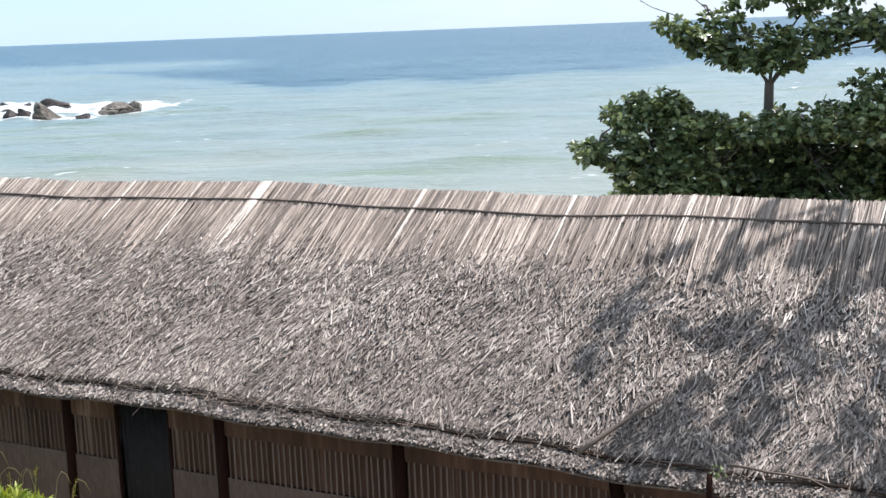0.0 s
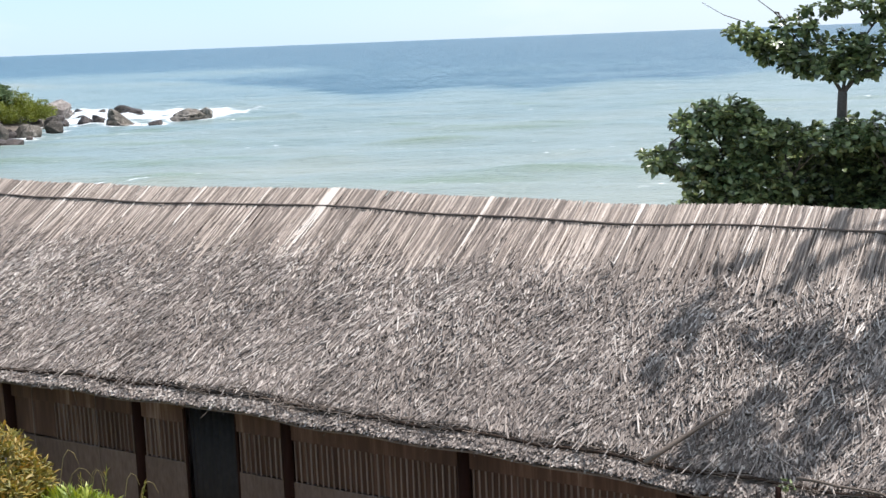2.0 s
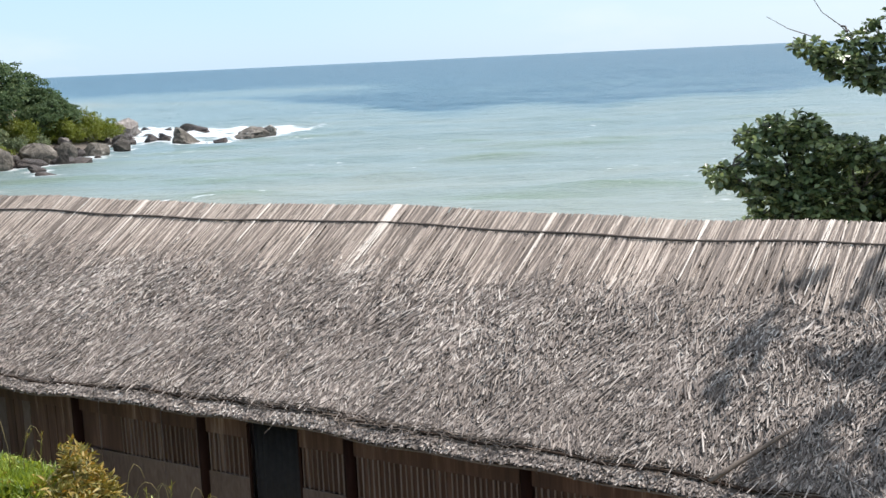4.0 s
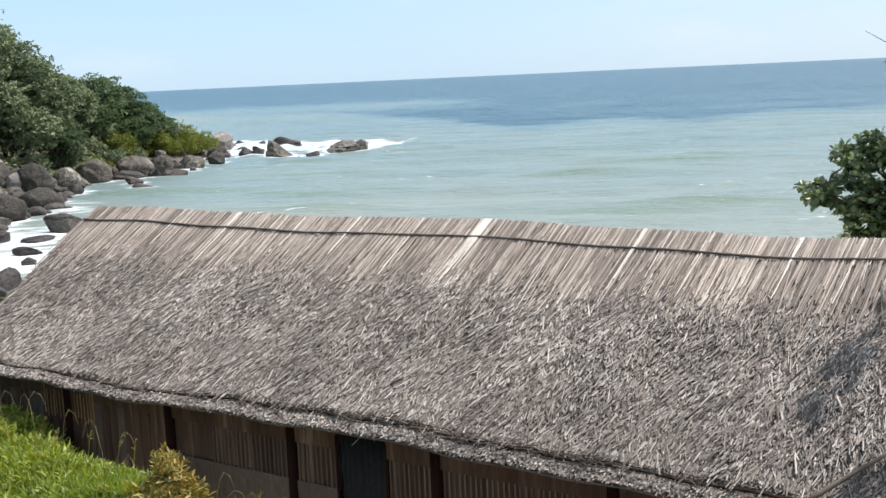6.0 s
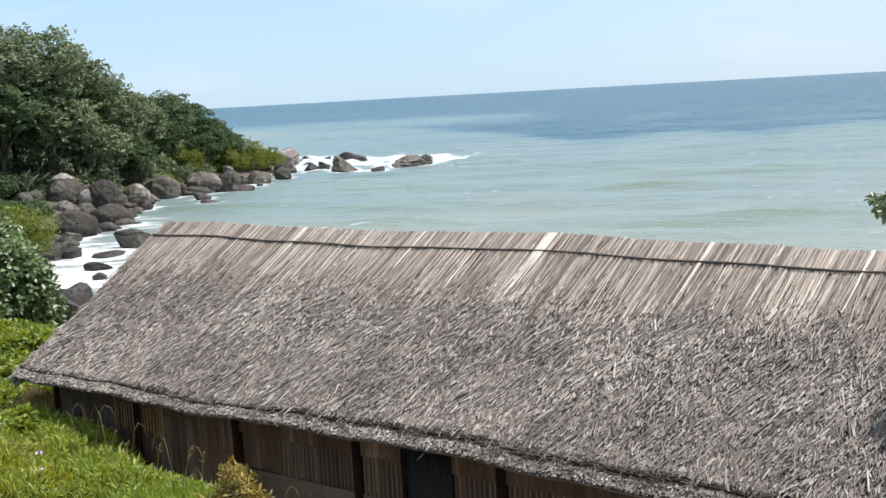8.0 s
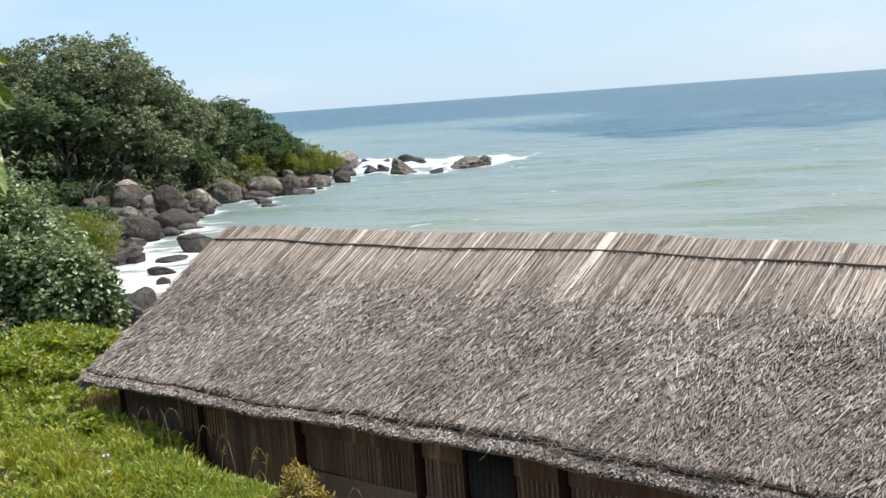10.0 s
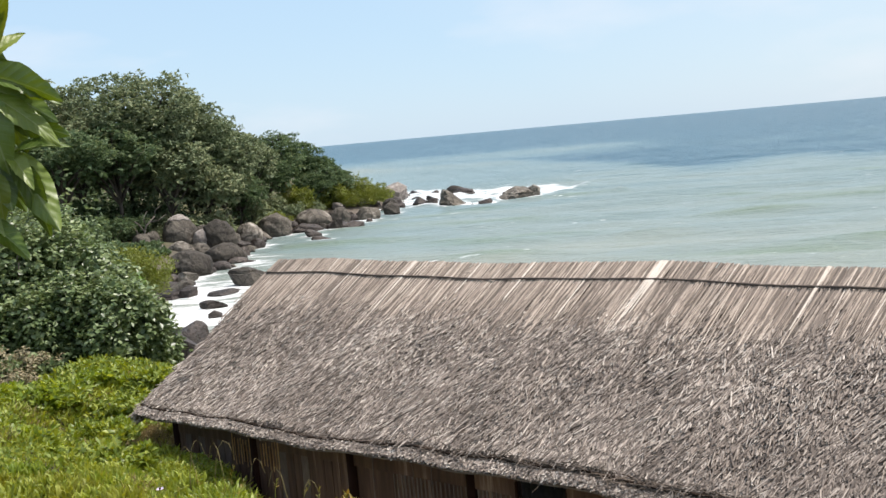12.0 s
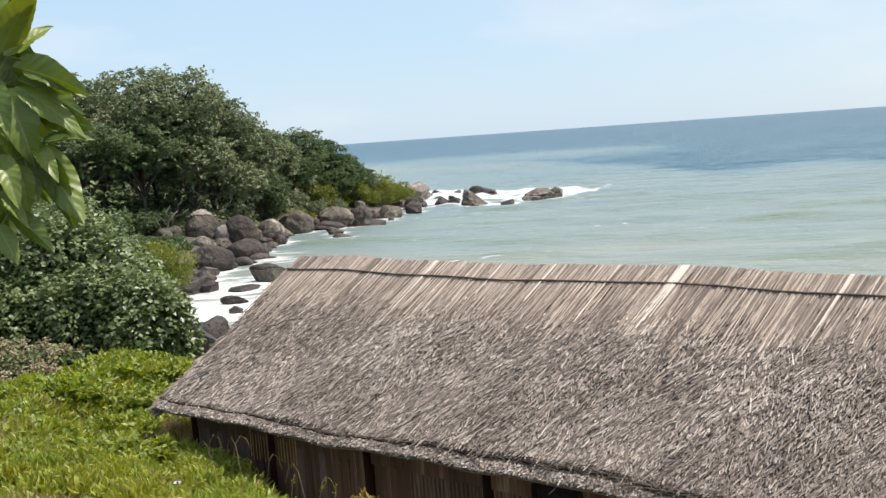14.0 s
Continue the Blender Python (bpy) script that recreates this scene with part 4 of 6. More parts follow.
rope_along(0.36, 0.017, 0.056, 0.008, "ridge_rope", steps=320, material=ROPE_PALE)
rope_along(LENGTH - 0.25, 0.017, 0.036, 0.03, "eave_rope", steps=420)
rope_along(LENGTH - 0.26, 0.007, 0.042, 0.05, "eave_rope", -19.0, 3.0, 380)
rope_along(LENGTH - 0.29, 0.005, 0.04, 0.10, "eave_rope", -14.5, -3.5, 260)


def eave_twigs(count):
    """Frayed twigs and straw caught along the eave rope."""
    x = np.concatenate([rng.uniform(X0, X1, count // 2), rng.normal(-9.5, 2.6, count // 2)])
    p = on_roof(x, groove_at(x) - 0.02 + 0.045 * rng.normal(size=count), rng.uniform(0.02, 0.06, count))
    along = np.array([1.0, 0, 0]) * rng.choice((-1, 1), (count, 1)) + 0.35 * rng.normal(size=(count, 3)) + down * 0.12
    size = np.stack([rng.uniform(0.006, 0.014, count), rng.uniform(0.08, 0.4, count), np.full(count, 0.008)], 1)
    return scattered(REED_V, REED_T, frames(along, normal + 0.4 * rng.normal(size=(count, 3))), size, p)


v, f = eave_twigs(900)
tagged(link_mesh("eave_straw", mesh_of("eave_straw", v, f), STICK, roof, "frayed dark twigs along the eave rope"), kind="stuff")

# walls: posts about every 2.5 m, bamboo slats above woven mats, one open doorway
POSTS = [-19.42, -17.09, -14.61, -12.06, -9.53, -6.97, -4.33, -1.79, 0.74, 3.3]
WALL_TOP = 4.5
DOOR = (-11.22, -10.34)


def post(x, y):
    bm = bmesh.new()
    tube(bm, [(x, y, FLOOR_Z - 0.3), (x + 0.01, y, 3.4), (x, y, WALL_TOP + 0.25)], 0.085, 0.075, 10, 0.06)
    part("post", bm, DARK_WOOD, hut, "dark brown round timber post", True)


for x in POSTS:
    post(x, WALL_Y)
    post(x, BACK_Y)

slat_bm = bmesh.new()
box(slat_bm, (-0.0125, -0.008, 0), (0.0125, 0.008, 1), 0.004)
SLAT_MESH = bpy.data.meshes.new("slat")
slat_bm.to_mesh(SLAT_MESH)
slat_bm.free()
SLAT_MESH.materials.append(SLAT)


# gold-coloured strips that stand in for sunlight coming through the wall's slits
SUN_SLIT_MESH = SLAT_MESH.copy()
SUN_SLIT_MESH.materials.clear()
SUN_SLIT_MESH.materials.append(surface("sunlit_slit", [(0.0, (0.26, 0.14, 0.055)), (1.0, (0.62, 0.39, 0.17))], 1.2, 18, 0.5, 0.2, 0.005, per_object=0.8))


def bay(x0, x1, y, door=None):
    """One bay between two posts: mat below, slats on boards above, a head board; the bays by the gable have upright planks instead."""
    spans = [(x0 + 0.08, x1 - 0.08)] if not door else [(x0 + 0.08, door[0]), (door[1], x1 - 0.08)]
    for a, b in spans:
        bm = bmesh.new()
        box(bm, (a, y - 0.02, 4.1), (b, y + 0.02, WALL_TOP + 0.1), 0.004)
        part("head_board", bm, BACKING, hut, "dark reddish-brown head board")
        if x0 < -15:
            n = int((b - a) / 0.19)
            for i in range(n):
                xa, xb = a + i * (b - a) / n, a + (i + 1) * (b - a) / n
                slit = random.choice((0.006, 0.008, 0.012)) if x0 < -16 else 0.004
                bm = bmesh.new()
                box(bm, (xa + slit, y - 0.012 + random.uniform(-0.006, 0.006), FLOOR_Z), (xb - slit, y + 0.012, 4.1), 0.003)
                part("wall_plank", bm, MAT_PANEL if random.random() < 0.15 else BACKING, hut, "weathered brown upright plank")
        else:
            bm = bmesh.new()
            box(bm, (a, y - 0.015, FLOOR_Z), (b, y + 0.015, 3.55), 0.004)
            part("mat_panel", bm, MAT_PANEL, hut, "grey-brown woven mat panel")
            bm = bmesh.new()
            box(bm, (a, y + 0.03, 3.556), (b, y + 0.045, 4.09), 0.003)
            part("backing_board", bm, BACKING, hut, "brown board behind the slats")
        n = max(1, int((b - a) / 0.08))
        for i in range(n):
            if -15 < x0 < -14 and i / n < 0.32:
                continue
            if x0 < -15 and not (i / n > 0.72 if x0 < -18 else 0.03 < i / n < 0.27):
                continue
            s = new("slat", SLAT_MESH)
            s.parent = hut
            s.location = (a + (i + 0.5) * (b - a) / n + random.uniform(-0.006, 0.006), y + random.uniform(-0.004, 0.004) - (0.025 if x0 < -15 else 0), 3.52)
            s.scale = (random.uniform(0.7, 1.15) * (0.5 if x0 < -15 else 1), 1, 0.585 + random.uniform(-0.01, 0.01))
            s.rotation_euler = (0, random.uniform(-0.012, 0.012), random.uniform(-0.1, 0.1))
            if x0 < -15:
                # not real slats: sunlit slits, their light put into the colour
                s.data = SUN_SLIT_MESH
                s.location.z, s.scale = 3.76 + random.uniform(-0.03, 0.05), (random.uniform(0.18, 0.4), 1, random.uniform(0.36, 0.5))
    if door:
        for xd in door:
            bm = bmesh.new()
            box(bm, (xd - 0.018, y - 0.02, FLOOR_Z), (xd + 0.018, y + 0.02, 4.3), 0.004)
            part("door_jamb", bm, DARK_WOOD, hut)
        # a dark wavy sheet fills the opening just behind the wall
        bm = bmesh.new()
        n = 24
        ring = [(door[0] + 0.04 + (door[1] - door[0] - 0.08) * i / n, y + 0.06 + 0.018 * math.sin(i * 1.9) + 0.01 * math.sin(i * 0.7)) for i in range(n + 1)]
        rows = [[bm.verts.new((xx, yy + off, z)) for xx, yy in ring] for off, z in ((0, FLOOR_Z + 0.05), (0, 4.3), (0.012, 4.3), (0.012, FLOOR_Z + 0.05))]
        for k in range(4):
            for i in range(n):
                bm.faces.new((rows[k][i], rows[k][i + 1], rows[(k + 1) % 4][i + 1], rows[(k + 1) % 4][i]))
        part("door_sheet", bm, DARK_SHEET, hut, "dark wavy sheet filling the doorway", True)


for a, b in zip(POSTS, POSTS[1:]):
    bay(a, b, WALL_Y, DOOR if a < DOOR[0] < b else None)


def plain_wall(name, lo, hi, material, label):
    bm = bmesh.new()
    box(bm, lo, hi, 0.005)
    part(name, bm, material, hut, label)


for a, b in zip(POSTS, POSTS[1:]):
    top = 3.4 if a < -17 else WALL_TOP
    plain_wall("back_panel", (a + 0.08, BACK_Y - 0.02, FLOOR_Z), (b - 0.08, BACK_Y + 0.02, top), MAT_PANEL, "woven mat back wall panel")
for x in (POSTS[0], POSTS[-1]):
    bm = bmesh.new()
    ring = [(WALL_Y + 0.06, FLOOR_Z), (BACK_Y - 0.06, FLOOR_Z), (BACK_Y - 0.06, 4.5), (RIDGE_Y, 6.3), (WALL_Y + 0.06, 4.5)]
    va, vb = [bm.verts.new((x - 0.02, y, z)) for y, z in ring], [bm.verts.new((x + 0.02, y, z)) for y, z in ring]
    bm.faces.new(va), bm.faces.new(vb[::-1])
    for k in range(5):
        bm.faces.new((va[k], vb[k], vb[(k + 1) % 5], va[(k + 1) % 5]))
    part("gable_wall", bm, MAT_PANEL, hut, "woven mat gable wall")
plain_wall("hut_floor", (X0 + 0.5, WALL_Y - 0.3, FLOOR_Z - 0.25), (X1 - 0.3, BACK_Y + 0.3, FLOOR_Z - 0.004), MAT_PANEL, "packed floor of the hut")
bm = bmesh.new()
tube(bm, [(X0 + 0.1, RIDGE_Y, RIDGE_Z - 0.35), (X1 - 0.1, RIDGE_Y, RIDGE_Z - 0.35)], 0.07, 0.07, 8)
part("ridge_pole", bm, DARK_WOOD, roof)
for y in (WALL_Y, BACK_Y):
    bm = bmesh.new()
    tube(bm, [(X0 + 0.1, y, WALL_TOP + 0.16), (X1 - 0.1, y, WALL_TOP + 0.16)], 0.06, 0.06, 8)
    part("wall_plate", bm, DARK_WOOD, hut)


def loose_stick(a, b, r, label):
    bm = bmesh.new()
    tube(bm, bent(a, b, 0.01, 5, 0.008), r, r * 0.7, 6, 0.2)
    ob = part("loose_stick", bm, STICK if r > 0.015 else REED, None, label, True)
    tagged(ob, category="stick", group="sticks on the roof")


loose_stick((-4.52, 11.40, 4.70), (-3.89, 12.12, 5.13), 0.028, "bare dark pole lying slantwise on the thatch")
loose_stick((-8.26, 12.71, 5.29), (-8.39, 12.95, 5.45), 0.010, "short pale straw sticking out of the thatch")
loose_stick((-4.78, 14.55, 6.43), (-4.57, 13.89, 6.02), 0.009, "thin pale reed loose on the thatch")
loose_stick((-13.22, 11.88, 4.87), (-12.98, 11.69, 4.76), 0.012, "short pale straw caught near the eave")

loose_stick((-3.05, 11.60, 4.69), (-2.07, 11.60, 4.63), 0.016, "grey pole lying along the eave")
loose_stick((-1.63, 11.74, 4.75), (-1.76, 12.18, 5.02), 0.008, "thin pale reed standing out of the thatch")
loose_stick((-6.55, 13.8, 5.93), (-6.27, 13.41, 5.70), 0.008, "curved pale straw on the thatch")
loose_stick((-3.5, 11.9, 4.85), (-3.0, 11.66, 4.72), 0.010, "broken brown twig by the eave")

stub = empty("eave_weed", (-3.1, 11.42, 4.66), "little green weed rooted in the thatch at the eave", "weed")
leaf_crown("leaves", [((0, 0, 0.02), (0.07, 0.05, 0.06))], 16, 0.06, ALMOND, stub, 2)
bm = bmesh.new()
tube(bm, [(-3.17, 11.36, 4.1), (-3.16, 11.36, 4.4), (-3.16, 11.37, 4.66)], 0.034, 0.03, 8, 0.1)
part("eave_strut", bm, DARK_WOOD, hut, "dark strut under the eave", True)


def leaning_cane(x, tilt):
    bm = bmesh.new()
    tube(bm, [(x, 11.88, FLOOR_Z + 0.2), (x + tilt * 0.5, 11.9, 3.4), (x + tilt, 11.93, 4.5)], 0.011, 0.008, 6)
    ob = part("leaning_cane", bm, SLAT, None, "thin pale cane leaning on the hut wall", True)
    tagged(ob, category="cane", group="canes on the wall")


leaning_cane(-12.72, -0.05)
leaning_cane(-14.0, -0.03)

# ---- trees ----


def almond_tree(name, label, limbs, pads, tips, length, count_twigs=50, core=()):
    tree = empty(name, (0, 0, 0), label, "tree", "almond trees behind the hut")
    bm = bmesh.new()
    tube(bm, limbs[0][0], limbs[0][1], limbs[0][2], 10, 0.1)
    part("trunk", bm, BARK, tree, "", True)
    for pts, r0, r1 in limbs[1:]:
        bm = bmesh.new()
        tube(bm, pts, r0 * 0.75, r1 * 0.7, 7, 0.1)
        part("limb", bm, BARK, tree, "", True)
    p, _ = pad_points(pads, count_twigs, 0.4)
    joints = [Vector(q) for pts, _, _ in limbs[1:] for q in pts[1:]]
    for q in p:
        q = Vector(q)
        near = min(joints, key=lambda j: (j - q).length + 0.6 * max(0, j.z - q.z))
        if (near - q).length > 1.3:
            continue
        bm = bmesh.new()
        tube(bm, bent(near, q, random.uniform(-0.05, 0.15), 4, 0.05), 0.022, 0.007, 5)
        part("twig", bm, BARK, tree, "", True)
    if core:
        leaf_crown("inner_foliage", core, 900, 0.26, ALMOND, tree, 3, (OVAL_V, OVAL_T), 1.1, 0.2)
    leaf_crown("crown", pads, tips, length, ALMOND, tree, 8, (OVAL_V, OVAL_T), 1.0, 0.1, "glossy oval green leaves")
    return tree


# the stem behind the ridge, with a flat upper layer and a dense lower one
almond_tree("almond_tree", "sea almond tree with layered dark glossy leaves behind the hut",
            [([polar(12.9, 24.8, 1.9), polar(13.0, 24.6, 5), polar(13.0, 24.1, 6.5), polar(12.97, 23.3, 7.3), polar(12.95, 23, 7.82)], 0.13, 0.075),
             ([polar(12.95, 23, 7.78), polar(12.3, 23, 8.1), polar(10.5, 23, 8.35), polar(7.0, 23.2, 8.75)], 0.06, 0.03),
             ([polar(12.95, 23, 7.78), polar(13.4, 23, 8.05), polar(15.0, 22.8, 8.5), polar(17.8, 22.5, 9.05)], 0.05, 0.012),
             ([polar(15.4, 22.8, 8.7), polar(17.0, 22.6, 9.05), polar(18.0, 22.5, 9.2), polar(18.9, 22.5, 9.42)], 0.016, 0.006),
             ([polar(14.6, 22.8, 8.6), polar(15.8, 22.7, 9.2), polar(16.6, 22.6, 9.45), polar(17.3, 22.5, 9.9)], 0.016, 0.006),
             ([polar(12.95, 23, 7.8), polar(12.75, 23.2, 8.3), polar(11.8, 23.3, 8.9), polar(10.4, 23.4, 9.5)], 0.04, 0.012),
             ([polar(13.0, 24.4, 5.7), polar(15.0, 22.8, 6.4), polar(18.0, 22.4, 6.9), polar(20.4, 22, 6.9)], 0.045, 0.012),
             ([polar(13.0, 24.4, 5.6), polar(11.0, 23.1, 6.4), polar(8.5, 22.9, 7.0)], 0.045, 0.012),
             ([polar(13.0, 24.5, 5.2), polar(14.0, 23.9, 6.0), polar(13.4, 23.6, 6.6)], 0.06, 0.02)],
            [(polar(13.4, 23, 8.5), (0.8, 0.6, 0.28)), (polar(15.6, 22.7, 8.55), (0.5, 0.45, 0.2)), (polar(11.4, 22.8, 8.5), (0.7, 0.5, 0.25)), (polar(10.9, 23, 9.2), (0.65, 0.5, 0.25)), (polar(12.4, 23.2, 9.9), (0.6, 0.5, 0.2)), (polar(13.9, 22.7, 8.25), (0.7, 0.5, 0.16)), (polar(9.6, 22.6, 8.75), (0.55, 0.45, 0.2)), (polar(8.6, 22.3, 7.75), (0.42, 0.4, 0.22)),
             (polar(17.1, 22.5, 8.85), (0.38, 0.3, 0.12)), (polar(14.9, 22.7, 8.95), (0.35, 0.3, 0.14)), (polar(13.7, 22.8, 9.3), (0.4, 0.35, 0.16)), (polar(16.2, 22.6, 8.68), (0.4, 0.35, 0.13)), (polar(12.2, 22.7, 8.2), (0.5, 0.4, 0.15)),
             (polar(19.2, 22.2, 7.4), (0.5, 0.45, 0.24)), (polar(17.9, 22.3, 7.55), (0.55, 0.5, 0.22)),
             (polar(14.0, 22.7, 7.0), (1.3, 0.8, 0.22)), (polar(17.6, 22.3, 7.4), (0.65, 0.6, 0.2)), (polar(18.8, 22.2, 7.0), (0.6, 0.55, 0.2)), (polar(16.2, 22.3, 7.15), (0.75, 0.7, 0.26)), (polar(19.8, 22.1, 6.72), (0.55, 0.5, 0.18)), (polar(17.4, 22.3, 6.65), (0.7, 0.6, 0.25)), (polar(18.9, 22.2, 6.4), (0.5, 0.5, 0.16)), (polar(20.8, 22.0, 6.78), (0.36, 0.4, 0.15)), (polar(11.5, 23.5, 6.2), (1.5, 0.7, 0.7)), (polar(16.6, 22.4, 6.2), (0.8, 0.9, 0.5)),
             (polar(10.0, 22.6, 7.15), (1.4, 0.8, 0.3)), (polar(6.5, 22.5, 7.2), (1.4, 0.9, 0.4)), (polar(17.6, 22.4, 5.7), (1.1, 0.9, 0.5)), (polar(12, 23.3, 5.3), (2.0, 0.8, 0.6)), (polar(10, 23.8, 6.3), (2.0, 0.7, 0.8)), (polar(14.5, 23.8, 6.2), (1.8, 0.7, 0.7)), (polar(6.5, 23.8, 6.3), (1.6, 0.7, 0.8))],
            4400, 0.148, 90, [(polar(13.0, 24.0, 6.2), (1.8, 0.6, 0.75)), (polar(9.0, 24.0, 6.3), (1.9, 0.6, 0.8)), (polar(16.6, 23.6, 6.0), (1.1, 0.6, 0.6))])
almond_tree("almond_tree", "tall sea almond tree whose crown shades the thatch roof",
            [([(3.2, 22.0, 1.9), (3.0, 21.6, 6), (2.6, 21.0, 9.2)], 0.22, 0.14),
             ([(2.6, 21.0, 9.0), (1.0, 19.8, 10.6), (-0.9, 17.6, 11.9), (-2.3, 16.6, 12.5)], 0.1, 0.03),
             ([(2.6, 21.0, 9.1), (1.8, 18.9, 11.0), (0.0, 16.2, 12.1)], 0.1, 0.03),
             ([(2.6, 21.0, 9.2), (4.5, 20.2, 11.5), (5.5, 18.5, 12.5)], 0.1, 0.03),
             ([(2.8, 21.4, 7.2), (0.7, 22.0, 8.05), (-0.6, 22.2, 7.96), (-1.6, 22.5, 8.22), (-2.6, 22.6, 8.16), (-3.4, 22.7, 8.42), (-4.0, 22.8, 8.36)], 0.06, 0.012),
             ([(-1.6, 22.5, 8.22), (-2.2, 22.4, 8.5), (-2.5, 22.5, 8.9)], 0.025, 0.008), ([(-0.6, 22.2, 7.96), (-1.3, 22.1, 7.8), (-2.0, 22.2, 7.9)], 0.025, 0.008),
             ([(2.6, 21.0, 9.2), (2.0, 22.0, 12.0), (1.4, 22.0, 13.4)], 0.1, 0.03),
             # limb out of view, added to carry the shading canopy
             ([(2.3, 21.6, 10.8), (1.0, 23.2, 12.0), (-0.8, 24.2, 12.5), (-2.4, 24.4, 12.5)], 0.08, 0.02)],
            [((-2.43, 16.46, 12.6), (0.2, 0.5, 0.14)), ((-2.38, 17.19, 12.6), (0.16, 0.16, 0.08)), ((-1.4, 16.48, 12.6), (0.3, 0.14, 0.08)), ((-1.0, 16.58, 12.65), (0.26, 0.16, 0.08)),
             ((-1.5, 17.5, 12.6), (0.17, 0.46, 0.1)), ((-0.44, 17.51, 12.6), (0.42, 0.3, 0.12)), ((-0.68, 17.3, 12.6), (0.24, 0.2, 0.1)), ((0.0, 17.34, 12.6), (0.24, 0.45, 0.12)),
             ((-0.25, 16.79, 12.6), (0.22, 0.42, 0.12)), ((-0.36, 16.45, 12.6), (0.26, 0.2, 0.1)), ((-0.6, 16.05, 12.55), (0.22, 0.2, 0.1)), ((-1.17, 15.88, 12.6), (0.13, 0.32, 0.1)),
             ((-1.34, 15.54, 12.6), (0.32, 0.2, 0.1)), ((-0.8, 15.5, 12.6), (0.34, 0.15, 0.1)), ((-0.3, 15.74, 12.6), (0.15, 0.34, 0.1)), ((0.64, 16.0, 12.6), (0.2, 0.3, 0.12)), ((0.56, 15.64, 12.6), (0.2, 0.15, 0.1)),
             ((1.3, 15.6, 12.4), (0.6, 0.5, 0.2)), ((2.2, 15.4, 12.3), (0.7, 0.6, 0.25)), ((1.1, 17.0, 12.9), (0.5, 0.5, 0.2)), ((2.6, 17.6, 13.0), (1.0, 0.9, 0.4)), ((5.2, 18.6, 12.8), (1.5, 1.3, 0.5)), ((2.4, 21.8, 13.6), (1.8, 1.4, 0.5)), 
             ((-1.6, 22.4, 8.7), (0.9, 0.7, 0.4)), ((-3.2, 22.7, 8.7), (0.7, 0.5, 0.35))],
            # the last three pads: unseen canopy added to shade the lower tree
            1600, 0.155, 60, [((-2.3, 24.3, 12.5), (0.8, 1.3, 0.35)), ((-1.2, 24.2, 12.7), (1.3, 1.3, 0.4)), ((0.4, 24.0, 12.8), (1.2, 1.2, 0.4))])


def forest_tree(az, r, top, width, material, label, tufts, leaf=0.34, low=0.15, flat=0.85, per_tuft=18, droop=0.1):
    """A trunk, spreading limbs and a domed crown of flat leaf tufts with gaps between; low: the crown's lower rim as a share of the height."""
    base = polar(az, r, 0)
    ground_z = max(height_at(base.x, base.y), 0.2)
    tree = empty("forest_tree", (base.x, base.y, ground_z), label, "tree", "trees of the headland")
    tall = top - ground_z
    rnd = random.Random(int(az * 100 + r))
    bm = bmesh.new()
    fork = Vector((rnd.uniform(-0.4, 0.4), rnd.uniform(-0.4, 0.4), tall * (0.2 + 0.4 * low)))
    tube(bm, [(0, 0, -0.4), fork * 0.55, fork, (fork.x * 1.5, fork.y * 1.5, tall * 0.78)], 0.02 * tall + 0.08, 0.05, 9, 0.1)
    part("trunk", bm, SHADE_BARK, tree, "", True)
    rim, half = tall * low, width / 2
    o = Vector((az, r, top)) * 0.37
    pads, inner = [], []
    for k in range(tufts):
        h = 1 - 1.25 * (k + 0.5) / tufts
        a = k * 2.39996 + rnd.uniform(-0.25, 0.25)
        ring = math.sqrt(max(0.0, 1 - max(h, -0.2) ** 2)) * (1 + 0.6 * min(h, 0.0))
        d = Vector((math.cos(a) * ring, math.sin(a) * ring, h))
        lobe = 0.92 + 0.3 * noise.noise(d * 1.9 + o) + 0.2 * noise.noise(d * 4.3 + o)
        f = min(lobe, 1.06) * rnd.uniform(0.88, 1.04)
        s = rnd.uniform(0.55, 1.2) * (0.45 + 0.045 * width)
        c = Vector((d.x * half * f, d.y * half * f * flat, rim + (tall - rim - 0.3 * s) * (0.22 + 0.78 * (0.5 + 0.5 * h if h < 0 else 0.5 + 0.5 * h * min(f, 1.03)))))
        pads.append((c, (s, s, s * rnd.uniform(0.26, 0.4))))
        if k % 3 == 0:
            inner.append(((c.x * 0.7, c.y * 0.7, rim + (c.z - rim) * 0.82), (s * 1.7, s * 1.7, s)))
        if k % max(1, tufts // 16) == 0:
            bm = bmesh.new()
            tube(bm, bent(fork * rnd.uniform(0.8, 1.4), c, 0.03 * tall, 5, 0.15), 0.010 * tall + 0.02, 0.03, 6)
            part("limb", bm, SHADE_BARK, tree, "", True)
    inner.append(((0, 0, rim + (tall - rim) * 0.45), (0.3 * width, 0.27 * width, (tall - rim) * 0.3)))
    leaf_crown("crown", pads, tufts * per_tuft, leaf, material, tree, 4, (SMALL_V, SMALL_T), 0.95, droop)
    leaf_crown("inner_foliage", inner, tufts * 7, leaf * 1.7, material, tree, 3, (SMALL_V, SMALL_T), 1.0, 0.15)
    return tree


BIG = "broad spreading tree with layered tufts of green leaves on the headland"
